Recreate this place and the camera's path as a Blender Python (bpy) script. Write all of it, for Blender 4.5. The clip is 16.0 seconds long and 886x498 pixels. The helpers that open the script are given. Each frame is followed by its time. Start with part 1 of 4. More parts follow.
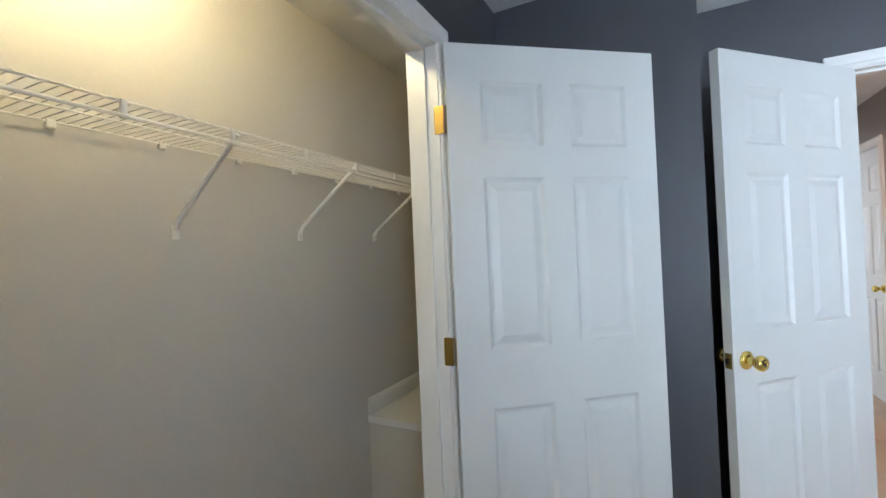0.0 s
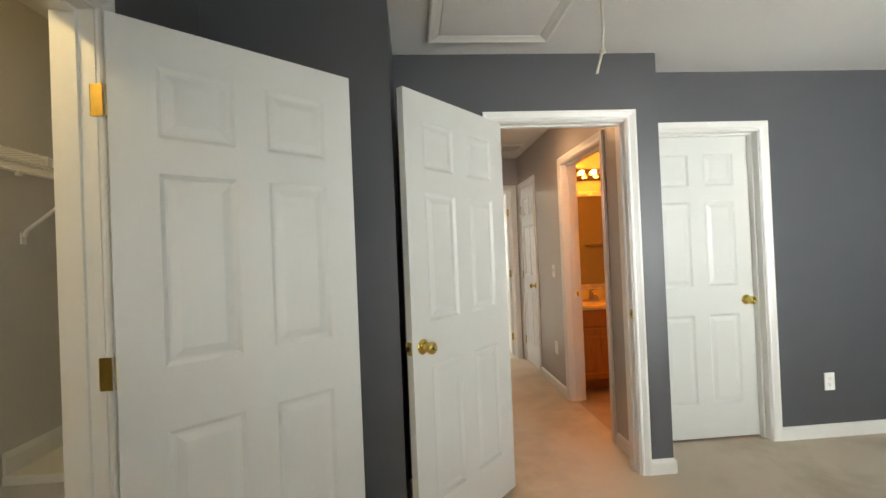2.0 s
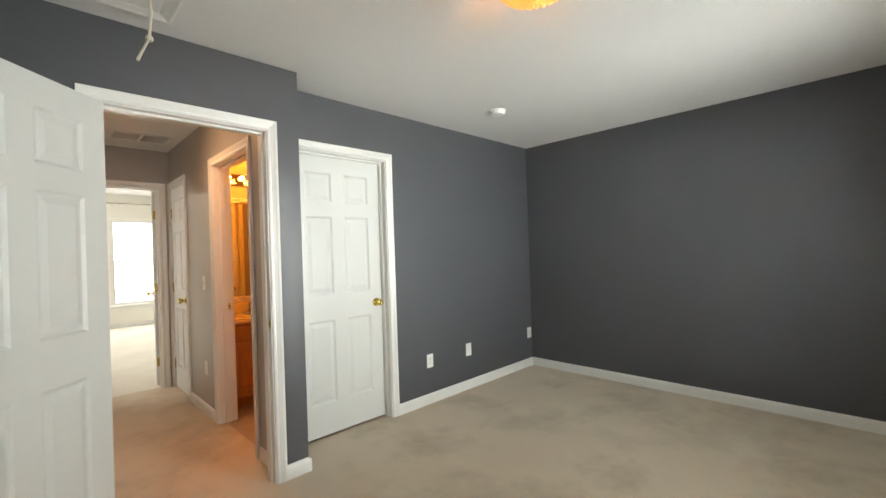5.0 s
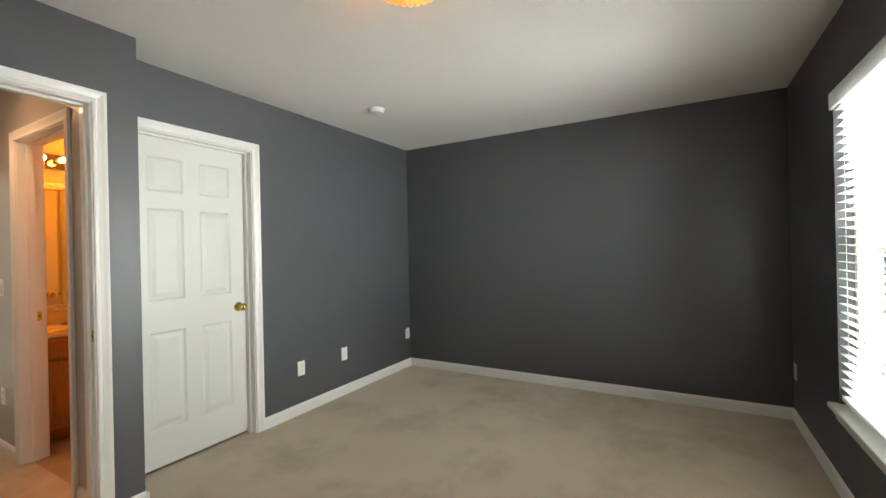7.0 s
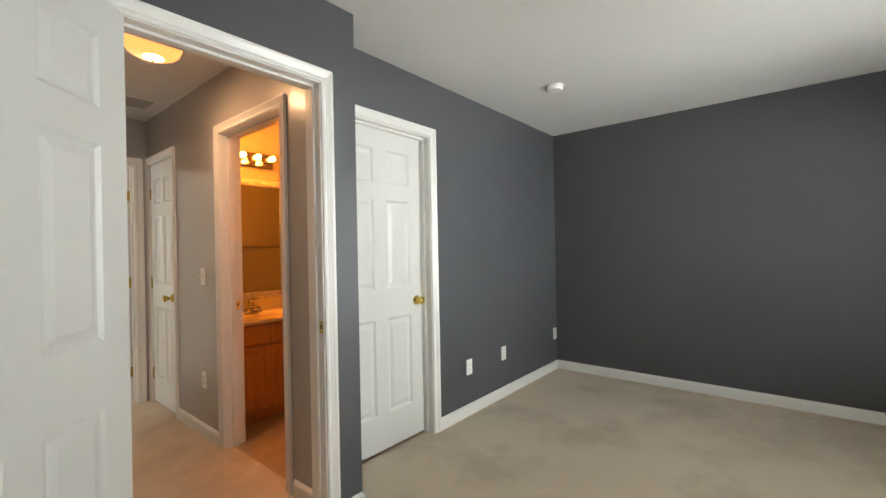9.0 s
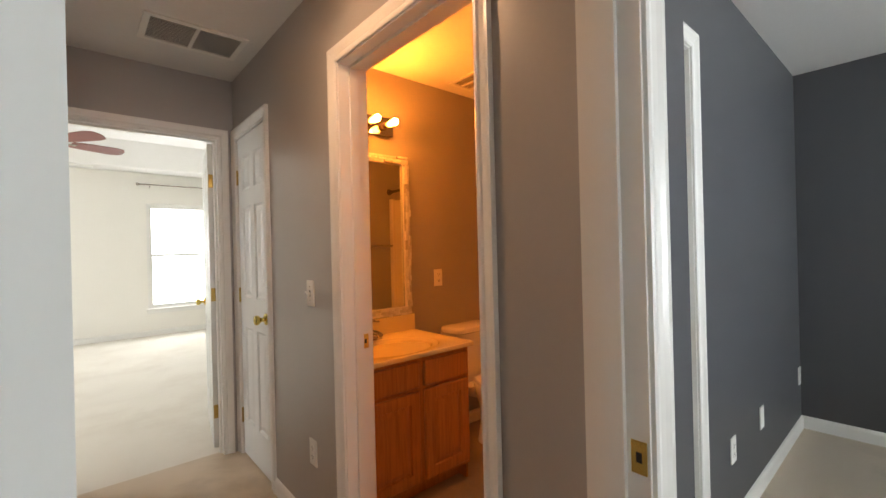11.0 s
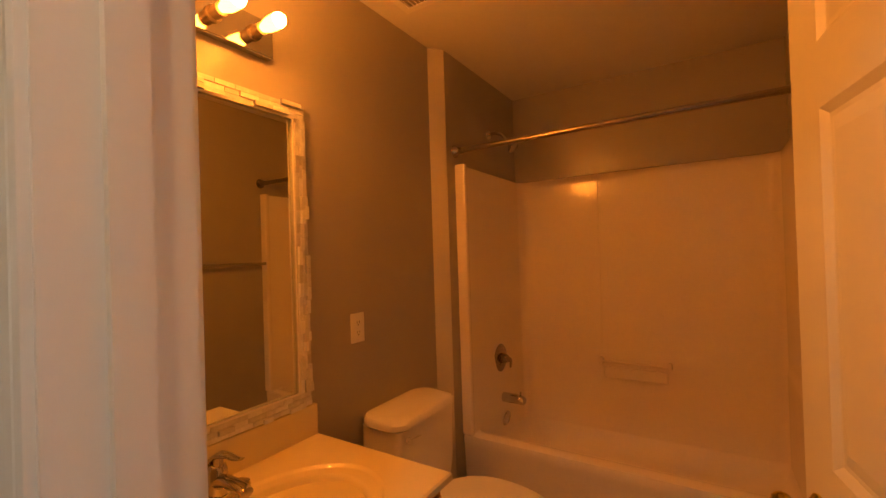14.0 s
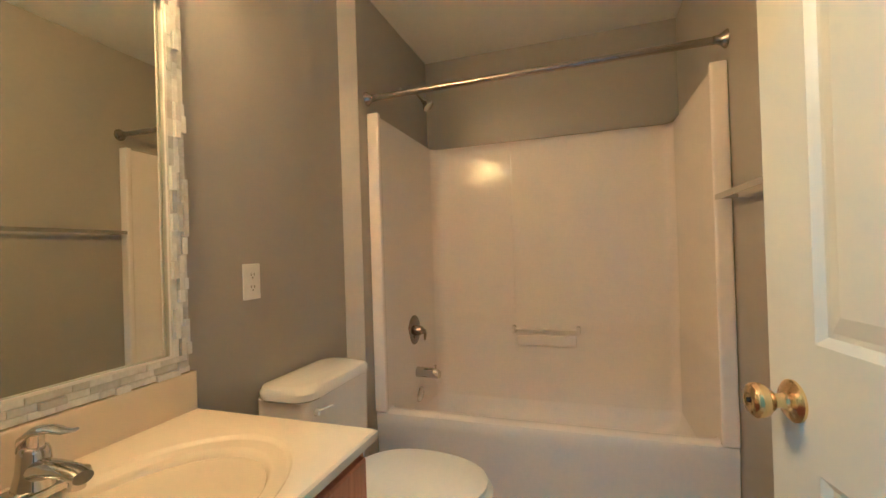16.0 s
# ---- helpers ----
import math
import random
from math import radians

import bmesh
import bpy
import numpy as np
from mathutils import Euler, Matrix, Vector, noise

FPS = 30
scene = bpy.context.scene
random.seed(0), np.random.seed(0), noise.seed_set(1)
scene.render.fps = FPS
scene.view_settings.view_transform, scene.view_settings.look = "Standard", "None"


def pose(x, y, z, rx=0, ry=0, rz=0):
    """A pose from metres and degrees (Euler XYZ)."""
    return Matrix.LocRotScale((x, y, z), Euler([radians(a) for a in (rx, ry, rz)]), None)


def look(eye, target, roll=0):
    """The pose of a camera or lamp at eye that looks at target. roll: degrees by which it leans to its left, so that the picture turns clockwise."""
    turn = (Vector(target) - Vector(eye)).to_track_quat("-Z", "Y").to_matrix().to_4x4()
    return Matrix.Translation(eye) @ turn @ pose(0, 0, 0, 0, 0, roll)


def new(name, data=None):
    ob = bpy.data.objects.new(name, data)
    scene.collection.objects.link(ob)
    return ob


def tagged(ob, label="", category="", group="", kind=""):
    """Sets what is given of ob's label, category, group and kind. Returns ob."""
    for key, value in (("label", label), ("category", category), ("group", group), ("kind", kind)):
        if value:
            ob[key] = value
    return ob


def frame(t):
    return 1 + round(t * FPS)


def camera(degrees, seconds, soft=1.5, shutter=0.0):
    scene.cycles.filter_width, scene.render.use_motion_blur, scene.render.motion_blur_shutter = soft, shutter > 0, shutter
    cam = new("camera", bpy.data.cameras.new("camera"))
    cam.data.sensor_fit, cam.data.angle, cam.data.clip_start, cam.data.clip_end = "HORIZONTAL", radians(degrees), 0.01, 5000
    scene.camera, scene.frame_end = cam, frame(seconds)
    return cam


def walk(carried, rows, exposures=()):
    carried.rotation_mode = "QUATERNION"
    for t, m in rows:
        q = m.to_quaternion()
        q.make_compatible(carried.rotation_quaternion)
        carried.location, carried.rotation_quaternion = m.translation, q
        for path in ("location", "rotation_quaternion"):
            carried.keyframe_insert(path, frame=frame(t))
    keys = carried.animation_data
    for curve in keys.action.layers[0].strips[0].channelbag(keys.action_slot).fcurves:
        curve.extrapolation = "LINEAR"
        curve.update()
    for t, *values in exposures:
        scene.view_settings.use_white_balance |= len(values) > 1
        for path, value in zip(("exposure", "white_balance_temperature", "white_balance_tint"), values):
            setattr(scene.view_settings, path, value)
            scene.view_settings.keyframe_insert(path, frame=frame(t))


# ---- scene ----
cam = camera(93.1, 16.0)
PATH = [
    (0, (0.264, 0.318, 1.352), (-0.648, 2.098, 1.373), -2.5),
    (0.5, (0.325, 0.324, 1.344), (-0.307, 2.222, 1.366), -2.5),
    (1, (0.385, 0.327, 1.335), (0.025, 2.294, 1.357), -2.4),
    (1.5, (0.443, 0.322, 1.332), (0.341, 2.32, 1.349), -2.4),
    (2, (0.499, 0.32, 1.327), (0.643, 2.315, 1.344), -2.4),
    (2.5, (0.551, 0.325, 1.326), (0.933, 2.288, 1.341), -2.4),
    (3, (0.6, 0.308, 1.33), (1.212, 2.212, 1.339), -2.2),
    (3.5, (0.646, 0.291, 1.332), (1.48, 2.109, 1.338), -2.1),
    (4, (0.688, 0.269, 1.328), (1.733, 1.974, 1.335), -2.1),
    (4.5, (0.721, 0.246, 1.327), (1.959, 1.816, 1.334), -2.0),
    (5, (0.769, 0.222, 1.317), (2.17, 1.649, 1.325), -1.9),
    (5.2, (0.786, 0.215, 1.311), (2.242, 1.586, 1.319), -2.0),
    (7.3, (0.846, 0.21, 1.302), (2.587, 1.195, 1.304), -1.2),
    (7.5, (0.837, 0.233, 1.287), (2.571, 1.228, 1.291), -1.3),
    (8, (0.77, 0.428, 1.275), (2.464, 1.493, 1.277), -1.2),
    (8.5, (0.66, 0.718, 1.29), (2.281, 1.89, 1.29), -1.1),
    (9, (0.629, 1.013, 1.273), (2.168, 2.291, 1.273), -1.1),
    (9.5, (0.689, 1.357, 1.296), (2.142, 2.732, 1.292), -1.2),
    (10, (0.739, 1.713, 1.305), (2.121, 3.158, 1.301), -1.3),
    (10.2, (0.788, 1.851, 1.308), (2.144, 3.321, 1.299), -1.3),
    (12.3, (1.36, 2.969, 1.249), (2.658, 4.49, 1.26), -1.5),
    (12.5, (1.401, 3.05, 1.244), (2.722, 4.552, 1.258), -1.5),
    (13, (1.519, 3.265, 1.297), (2.938, 4.675, 1.311), -1.6),
    (13.5, (1.626, 3.333, 1.335), (3.179, 4.593, 1.353), -1.7),
    (14, (1.702, 3.412, 1.386), (3.394, 4.48, 1.403), -1.8),
    (14.5, (1.762, 3.514, 1.459), (3.548, 4.413, 1.471), -1.8),
    (15, (1.793, 3.57, 1.413), (3.637, 4.344, 1.424), -1.8),
    (15.5, (1.81, 3.58, 1.294), (3.689, 4.266, 1.302), -1.8),
    (16, (1.832, 3.571, 1.177), (3.728, 4.207, 1.189), -1.8),
]
walk(cam, [(t, look(eye, target, roll)) for t, eye, target, roll in PATH],
     [(0.0, 0.50, 5750, 10), (0.6, 0.40, 6050, 9), (1.6, 0.20, 7600, 9), (5.2, 0.18, 7600, 9), (7.3, -0.06, 7700, 9), (8.4, 0.13, 7500, 10), (9.0, 0.06, 7500, 10), (10.2, 0.02, 7500, 11), (12.4, -0.08, 6000, 10), (13.0, -0.4, 6400, 11), (13.5, -0.45, 6600, 11), (14.0, -0.45, 7000, 3), (14.5, -0.12, 5300, -20), (15.0, 0.05, 4000, -27), (15.5, 0.36, 3180, -31), (16.0, 0.68, 2620, -27)])

# ---------------------------------------------------------------- world, sun, exposure
world = bpy.data.worlds.new("sky")
scene.world = world
world.use_nodes = True
_nt = world.node_tree
_sky = _nt.nodes.new("ShaderNodeTexSky")
_sky.sky_type = "NISHITA"
_sky.sun_disc = False
_sky.sun_elevation = radians(38)
_sky.sun_rotation = radians(268)
_bg = _nt.nodes["Background"]
_nt.links.new(_sky.outputs["Color"], _bg.inputs["Color"])
_bg.inputs["Strength"].default_value = 0.12


def lamp(name, kind, m, energy, colour, **more):
    data = bpy.data.lights.new(name, kind)
    data.energy, data.color = energy, colour
    if "size" in more:
        data.shape, data.size, data.size_y = "RECTANGLE", more["size"], more["size_y"]
    if "radius" in more:
        data.shadow_soft_size = more["radius"]
    if "angle" in more:
        data.angle = more["angle"]
    ob = new(name, data)
    ob.matrix_world = m
    return ob


lamp("sun", "SUN", look((-6, -1.0, 5.0), (0, 0, 0)), 3.0, (1.0, 0.95, 0.88), angle=radians(0.5))
# sky light standing in the window openings; that at 1.20 is assumed, unseen
for wx, power in ((3.28, 215.0), (1.20, 42.0)):
    lamp("bedroom_window_light", "AREA", look((wx, -1.05, 1.38), (wx, 1.0, 1.40)), power, (0.80, 0.90, 1.0), size=0.95, size_y=1.6)
lamp("main_bedroom_window_light", "AREA", look((2.34, 10.95, 1.3), (2.34, 5, 1.2)), 102.0, (0.86, 0.93, 1.0), size=1.3, size_y=2.2)
# added fill through an unseen west window, to brighten the main bedroom
lamp("main_bedroom_west_fill", "AREA", look((-2.4, 8.3, 1.5), (3, 8.3, 1.2)), 92.0, (0.88, 0.94, 1.0), size=1.7, size_y=1.6)

# ---------------------------------------------------------------- materials
MATS = {}


def mat(name, colour, rough=0.6, metal=0.0, vary=0.06, scale=3.0, grain=0.03, grain_scale=60.0, bump=0.05, bump_scale=150.0,
        spec=0.5, random_tint=0.0, coat=0.0):
    """A surface with variation at two scales and a fine relief, in object space metres."""
    m = bpy.data.materials.new(name)
    m.use_nodes = True
    nt = m.node_tree
    b = nt.nodes["Principled BSDF"]
    b.inputs["Roughness"].default_value = rough
    b.inputs["Metallic"].default_value = metal
    b.inputs["Specular IOR Level"].default_value = spec
    b.inputs["Coat Weight"].default_value = coat
    co = nt.nodes.new("ShaderNodeTexCoord")
    n1 = nt.nodes.new("ShaderNodeTexNoise")
    n1.inputs["Scale"].default_value = scale
    n1.inputs["Detail"].default_value = 4
    n2 = nt.nodes.new("ShaderNodeTexNoise")
    n2.inputs["Scale"].default_value = grain_scale
    n2.inputs["Detail"].default_value = 3
    nt.links.new(co.outputs["Object"], n1.inputs["Vector"])
    nt.links.new(co.outputs["Object"], n2.inputs["Vector"])
    a = nt.nodes.new("ShaderNodeMath")
    a.operation = "MULTIPLY_ADD"
    a.inputs[1].default_value, a.inputs[2].default_value = 2 * vary, 1 - vary
    nt.links.new(n1.outputs["Fac"], a.inputs[0])
    g = nt.nodes.new("ShaderNodeMath")
    g.operation = "MULTIPLY_ADD"
    g.inputs[1].default_value, g.inputs[2].default_value = 2 * grain, -grain
    nt.links.new(n2.outputs["Fac"], g.inputs[0])
    s = nt.nodes.new("ShaderNodeMath")
    s.operation = "ADD"
    nt.links.new(a.outputs[0], s.inputs[0])
    nt.links.new(g.outputs[0], s.inputs[1])
    last = s
    if random_tint:
        oi = nt.nodes.new("ShaderNodeObjectInfo")
        r = nt.nodes.new("ShaderNodeMath")
        r.operation = "MULTIPLY_ADD"
        r.inputs[1].default_value, r.inputs[2].default_value = 2 * random_tint, -random_tint
        nt.links.new(oi.outputs["Random"], r.inputs[0])
        s2 = nt.nodes.new("ShaderNodeMath")
        s2.operation = "ADD"
        nt.links.new(s.outputs[0], s2.inputs[0])
        nt.links.new(r.outputs[0], s2.inputs[1])
        last = s2
    mix = nt.nodes.new("ShaderNodeVectorMath")
    mix.operation = "SCALE"
    mix.inputs[0].default_value = colour
    nt.links.new(last.outputs[0], mix.inputs["Scale"])
    nt.links.new(mix.outputs[0], b.inputs["Base Color"])
    if bump:
        n3 = nt.nodes.new("ShaderNodeTexNoise")
        n3.inputs["Scale"].default_value = bump_scale
        n3.inputs["Detail"].default_value = 2
        nt.links.new(co.outputs["Object"], n3.inputs["Vector"])
        bp = nt.nodes.new("ShaderNodeBump")
        bp.inputs["Strength"].default_value = bump
        bp.inputs["Distance"].default_value = 0.002
        nt.links.new(n3.outputs["Fac"], bp.inputs["Height"])
        nt.links.new(bp.outputs["Normal"], b.inputs["Normal"])
    MATS[name] = m
    return m


def glow(name, colour, strength):
    m = bpy.data.materials.new(name)
    m.use_nodes = True
    b = m.node_tree.nodes["Principled BSDF"]
    b.inputs["Base Color"].default_value = (*colour, 1)
    b.inputs["Emission Color"].default_value = (*colour, 1)
    b.inputs["Emission Strength"].default_value = strength
    b.inputs["Roughness"].default_value = 0.3
    return m


def glass(name, colour=(1, 1, 1), rough=0.0):
    m = bpy.data.materials.new(name)
    m.use_nodes = True
    b = m.node_tree.nodes["Principled BSDF"]
    b.inputs["Base Color"].default_value = (*colour, 1)
    b.inputs["Transmission Weight"].default_value = 1.0
    b.inputs["Roughness"].default_value = rough
    b.inputs["IOR"].default_value = 1.45
    return m


SLATE = mat("slate_grey_wall_paint", (0.068, 0.070, 0.078), 0.44, vary=0.07, scale=1.6, grain=0.02, bump=0.12, bump_scale=260)
GREY = mat("taupe_grey_wall_paint", (0.366, 0.347, 0.333), 0.29, vary=0.06, scale=1.8, grain=0.02, bump=0.05, bump_scale=260, spec=0.6)
CREAM = mat("cream_closet_paint", (0.58, 0.55, 0.50), 0.6, vary=0.05, scale=1.5, bump=0.1, bump_scale=260)
PALE = mat("pale_wall_paint", (0.78, 0.76, 0.70), 0.65, vary=0.03, scale=1.2, bump=0.1, bump_scale=260)
CEIL = mat("white_ceiling_paint", (0.74, 0.73, 0.71), 0.85, vary=0.03, scale=1.0, grain=0.03, bump=0.25, bump_scale=120)
TRIM = mat("white_semi_gloss_trim", (0.745, 0.735, 0.70), 0.32, vary=0.03, scale=4, grain=0.015, bump=0.015, bump_scale=90)
DOORPAINT = mat("white_door_paint", (0.66, 0.668, 0.64), 0.36, vary=0.03, scale=3, grain=0.015, bump=0.025, bump_scale=130)
BRASS = mat("polished_brass", (0.80, 0.62, 0.18), 0.16, 1.0, vary=0.08, scale=30, bump=0.02)
WORN_BRASS = mat("worn_brass", (0.44, 0.30, 0.085), 0.34, 1.0, vary=0.18, scale=40, bump=0.1, bump_scale=300)
CHROME = mat("chrome", (0.58, 0.575, 0.57), 0.09, 1.0, vary=0.03, scale=20, bump=0.0)
NICKEL = mat("brushed_nickel", (0.35, 0.315, 0.275), 0.22, 1.0, vary=0.06, scale=30, bump=0.05, bump_scale=400)
PLASTIC = mat("white_plastic", (0.80, 0.79, 0.75), 0.35, vary=0.02, bump=0.0)
DARK = mat("dark_slot", (0.02, 0.02, 0.02), 0.7, vary=0.1, bump=0.0)
DARK_BRASS = mat("dark_antique_brass", (0.10, 0.065, 0.03), 0.36, 0.9, vary=0.15, scale=25, bump=0.05)
OLD_HINGE = mat("dull_bronze_hinge", (0.20, 0.16, 0.12), 0.5, 0.6, vary=0.1, scale=40, bump=0.05)
VENTBACK = mat("shadowed_duct", (0.30, 0.285, 0.27), 0.8, vary=0.1, bump=0.0)
WIRE = mat("white_vinyl_coated_wire", (0.74, 0.72, 0.68), 0.35, vary=0.03, bump=0.0)
PORCELAIN = mat("white_porcelain", (0.82, 0.80, 0.76), 0.10, vary=0.02, bump=0.0, coat=0.3)
FIBREGLASS = mat("white_fibreglass", (0.86, 0.80, 0.73), 0.16, vary=0.025, scale=2, bump=0.35, bump_scale=9, spec=0.30)
MARBLE = mat("cream_cultured_marble", (0.72, 0.64, 0.43), 0.14, vary=0.035, scale=5, grain=0.02, grain_scale=30, bump=0.0, coat=0.2)
MIRROR = mat("mirror_silver", (0.84, 0.86, 0.74), 0.004, 1.0, vary=0.0, grain=0.0, bump=0.0)
BLADE = mat("dark_red_wood_blade", (0.20, 0.055, 0.045), 0.4, vary=0.15, scale=10, bump=0.05)
BLIND = mat("white_faux_wood_slat", (0.80, 0.80, 0.78), 0.45, vary=0.03, bump=0.05)
_nt = BLIND.node_tree
_tr = _nt.nodes.new("ShaderNodeBsdfTranslucent")
_tr.inputs["Color"].default_value = (0.78, 0.80, 0.80, 1)
_ms = _nt.nodes.new("ShaderNodeMixShader")
_ms.inputs[0].default_value = 0.35
_nt.links.new(_nt.nodes["Principled BSDF"].outputs[0], _ms.inputs[1])
_nt.links.new(_tr.outputs[0], _ms.inputs[2])
_nt.links.new(_ms.outputs[0], _nt.nodes["Material Output"].inputs["Surface"])
ROPE = mat("off_white_cord", (0.50, 0.46, 0.37), 0.8, vary=0.1, scale=80, bump=0.3, bump_scale=600)
STONE = mat("split_marble_chip", (0.62, 0.62, 0.61), 0.55, vary=0.30, scale=38, grain=0.10, grain_scale=160, bump=0.5, bump_scale=220, random_tint=0.26)
GROUT = mat("grey_mosaic_backing", (0.47, 0.47, 0.47), 0.8, vary=0.1, scale=30, bump=0.3)
GLASS = glass("window_glass")
BULB = glow("amber_bulb_glow", (1.0, 0.278, 0.033), 45.0)
BULBTIP = glow("bright_amber_bulb_glow", (1.0, 0.278, 0.033), 930.0)
DOME = glow("amber_dome_glow", (1.0, 0.42, 0.11), 0.9)
# glow of the disc added under the hall bowl, in place of its bulb
HALLBULB = glow("warm_hall_bulb_glow", (1.0, 0.59, 0.33), 430.0)
ROOMBULB = glow("warm_room_bulb_glow", (1.0, 0.52, 0.21), 1150.0)
HALLDOME = glow("amber_hall_dome_glow", (1.0, 0.42, 0.13), 1.4)
CLOSETGLOW = glow("warm_closet_bulb_glow", (1.0, 0.80, 0.42), 310.0)
FANGLOW = glow("fan_lamp_glow", (1.0, 0.93, 0.82), 5.0)


def carpet_material(name, clean, stained):
    m = mat(name, clean, 0.95, vary=0.10, scale=1.3, grain=0.16, grain_scale=230, bump=1.0, bump_scale=320, spec=0.1)
    nt = m.node_tree
    b = nt.nodes["Principled BSDF"]
    b.inputs["Sheen Weight"].default_value = 0.25
    src = b.inputs["Base Color"].links[0].from_socket
    co = nt.nodes.new("ShaderNodeTexCoord")
    n = nt.nodes.new("ShaderNodeTexNoise")
    n.inputs["Scale"].default_value, n.inputs["Detail"].default_value, n.inputs["Distortion"].default_value = 1.35, 9, 0.15
    n.inputs["Roughness"].default_value = 0.66
    ramp = nt.nodes.new("ShaderNodeValToRGB")
    ramp.color_ramp.elements[0].position, ramp.color_ramp.elements[1].position = 0.47, 0.66
    ramp.color_ramp.elements[1].color = (0.8, 0.8, 0.8, 1)
    mx = nt.nodes.new("ShaderNodeMix")
    mx.data_type = "RGBA"
    mx.inputs[7].default_value = (*stained, 1)
    nt.links.new(co.outputs["Object"], n.inputs["Vector"])
    nt.links.new(n.outputs["Fac"], ramp.inputs["Fac"])
    nt.links.new(ramp.outputs["Color"], mx.inputs[0])
    nt.links.new(src, mx.inputs[6])
    nt.links.new(mx.outputs[2], b.inputs["Base Color"])
    return m


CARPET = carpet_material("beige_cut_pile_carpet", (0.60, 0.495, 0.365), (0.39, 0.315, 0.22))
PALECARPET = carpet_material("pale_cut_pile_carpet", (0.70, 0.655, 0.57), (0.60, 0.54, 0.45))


def wood_material(name, light, dark):
    m = mat(name, light, 0.38, vary=0.1, scale=3, bump=0.1, bump_scale=200)
    nt = m.node_tree
    b = nt.nodes["Principled BSDF"]
    co = nt.nodes.new("ShaderNodeTexCoord")
    mp = nt.nodes.new("ShaderNodeMapping")
    mp.inputs["Scale"].default_value = (26, 26, 1.6)
    n = nt.nodes.new("ShaderNodeTexNoise")
    n.inputs["Scale"].default_value, n.inputs["Detail"].default_value, n.inputs["Distortion"].default_value = 2.2, 6, 0.8
    ramp = nt.nodes.new("ShaderNodeValToRGB")
    ramp.color_ramp.elements[0].color, ramp.color_ramp.elements[1].color = (*dark, 1), (*light, 1)
    ramp.color_ramp.elements[0].position, ramp.color_ramp.elements[1].position = 0.32, 0.62
    nt.links.new(co.outputs["Object"], mp.inputs["Vector"])
    nt.links.new(mp.outputs[0], n.inputs["Vector"])
    nt.links.new(n.outputs["Fac"], ramp.inputs["Fac"])
    nt.links.new(ramp.outputs["Color"], b.inputs["Base Color"])
    return m


OAK = wood_material("honey_oak", (0.46, 0.195, 0.062), (0.33, 0.13, 0.042))
VINYL = mat("tan_sheet_vinyl", (0.36, 0.27, 0.18), 0.28, vary=0.22, scale=7, grain=0.1, grain_scale=40, bump=0.05)


# ---------------------------------------------------------------- mesh helpers
def link(name, bm, material, parent=None, label="", smooth=False):
    me = bpy.data.meshes.new(name)
    bmesh.ops.recalc_face_normals(bm, faces=bm.faces)
    if smooth:
        for f in bm.faces:
            f.smooth = True
    bm.to_mesh(me)
    bm.free()
    for x in (material if isinstance(material, (list, tuple)) else [material]):
        me.materials.append(x)
    ob = new(name, me)
    if parent is not None:
        ob.parent = parent
    if label:
        ob["label"] = label
    if smooth:
        me.set_sharp_from_angle(angle=radians(40))
    return ob


def part(name, bm, material, parent, label="", smooth=False):
    return link(name, bm, material, parent, label, smooth)


def thing(name, m, label, category, group="", kind=""):
    ob = new(name)
    ob.empty_display_size = 0.1
    ob.matrix_world = m
    return tagged(ob, label, category, group, kind)


def box(bm, x0, x1, y0, y1, z0, z1, bevel=0.0):
    v = [bm.verts.new((x, y, z)) for x in (x0, x1) for y in (y0, y1) for z in (z0, z1)]
    faces = [bm.faces.new([v[i] for i in q]) for q in
             ((0, 1, 3, 2), (4, 6, 7, 5), (0, 4, 5, 1), (2, 3, 7, 6), (0, 2, 6, 4), (1, 5, 7, 3))]
    if bevel:
        bmesh.ops.bevel(bm, geom=list({e for f in faces for e in f.edges}), offset=bevel, segments=2, profile=0.6, affect="EDGES")
    return bm


def boxed(*a, **k):
    return box(bmesh.new(), *a, **k)


def lathe(profile, seg=24, m=None, bm=None):
    """Turned shape about z: profile of (radius, height) rows."""
    bm = bm or bmesh.new()
    m = m or Matrix()
    rings = []
    for r, h in profile:
        if r < 1e-6:
            rings.append([bm.verts.new(m @ Vector((0, 0, h)))])
        else:
            rings.append([bm.verts.new(m @ Vector((r * math.cos(2 * math.pi * i / seg), r * math.sin(2 * math.pi * i / seg), h))) for i in range(seg)])
    for a, b in zip(rings, rings[1:]):
        for i in range(seg):
            j = (i + 1) % seg
            q = [a[i % len(a)], a[j % len(a)], b[j % len(b)], b[i % len(b)]]
            q = list(dict.fromkeys(q))
            if len(q) > 2:
                bm.faces.new(q)
    return bm


def tube(points, radius, seg=10, bm=None, caps=True):
    """A round bar along a line of points."""
    bm = bm or bmesh.new()
    pts = [Vector(p) for p in points]
    rings = []
    for i, p in enumerate(pts):
        d = (pts[min(i + 1, len(pts) - 1)] - pts[max(i - 1, 0)]).normalized()
        a = d.orthogonal() if abs(d.z) > 0.95 else d.cross(Vector((0, 0, 1)))
        a.normalize()
        b = d.cross(a)
        r = radius[i] if isinstance(radius, (list, tuple)) else radius
        rings.append([bm.verts.new(p + r * (math.cos(2 * math.pi * k / seg) * a + math.sin(2 * math.pi * k / seg) * b)) for k in range(seg)])
    for a, b in zip(rings, rings[1:]):
        for k in range(seg):
            bm.faces.new([a[k], a[(k + 1) % seg], b[(k + 1) % seg], b[k]])
    if caps:
        bm.faces.new(rings[0])
        bm.faces.new(rings[-1])
    return bm


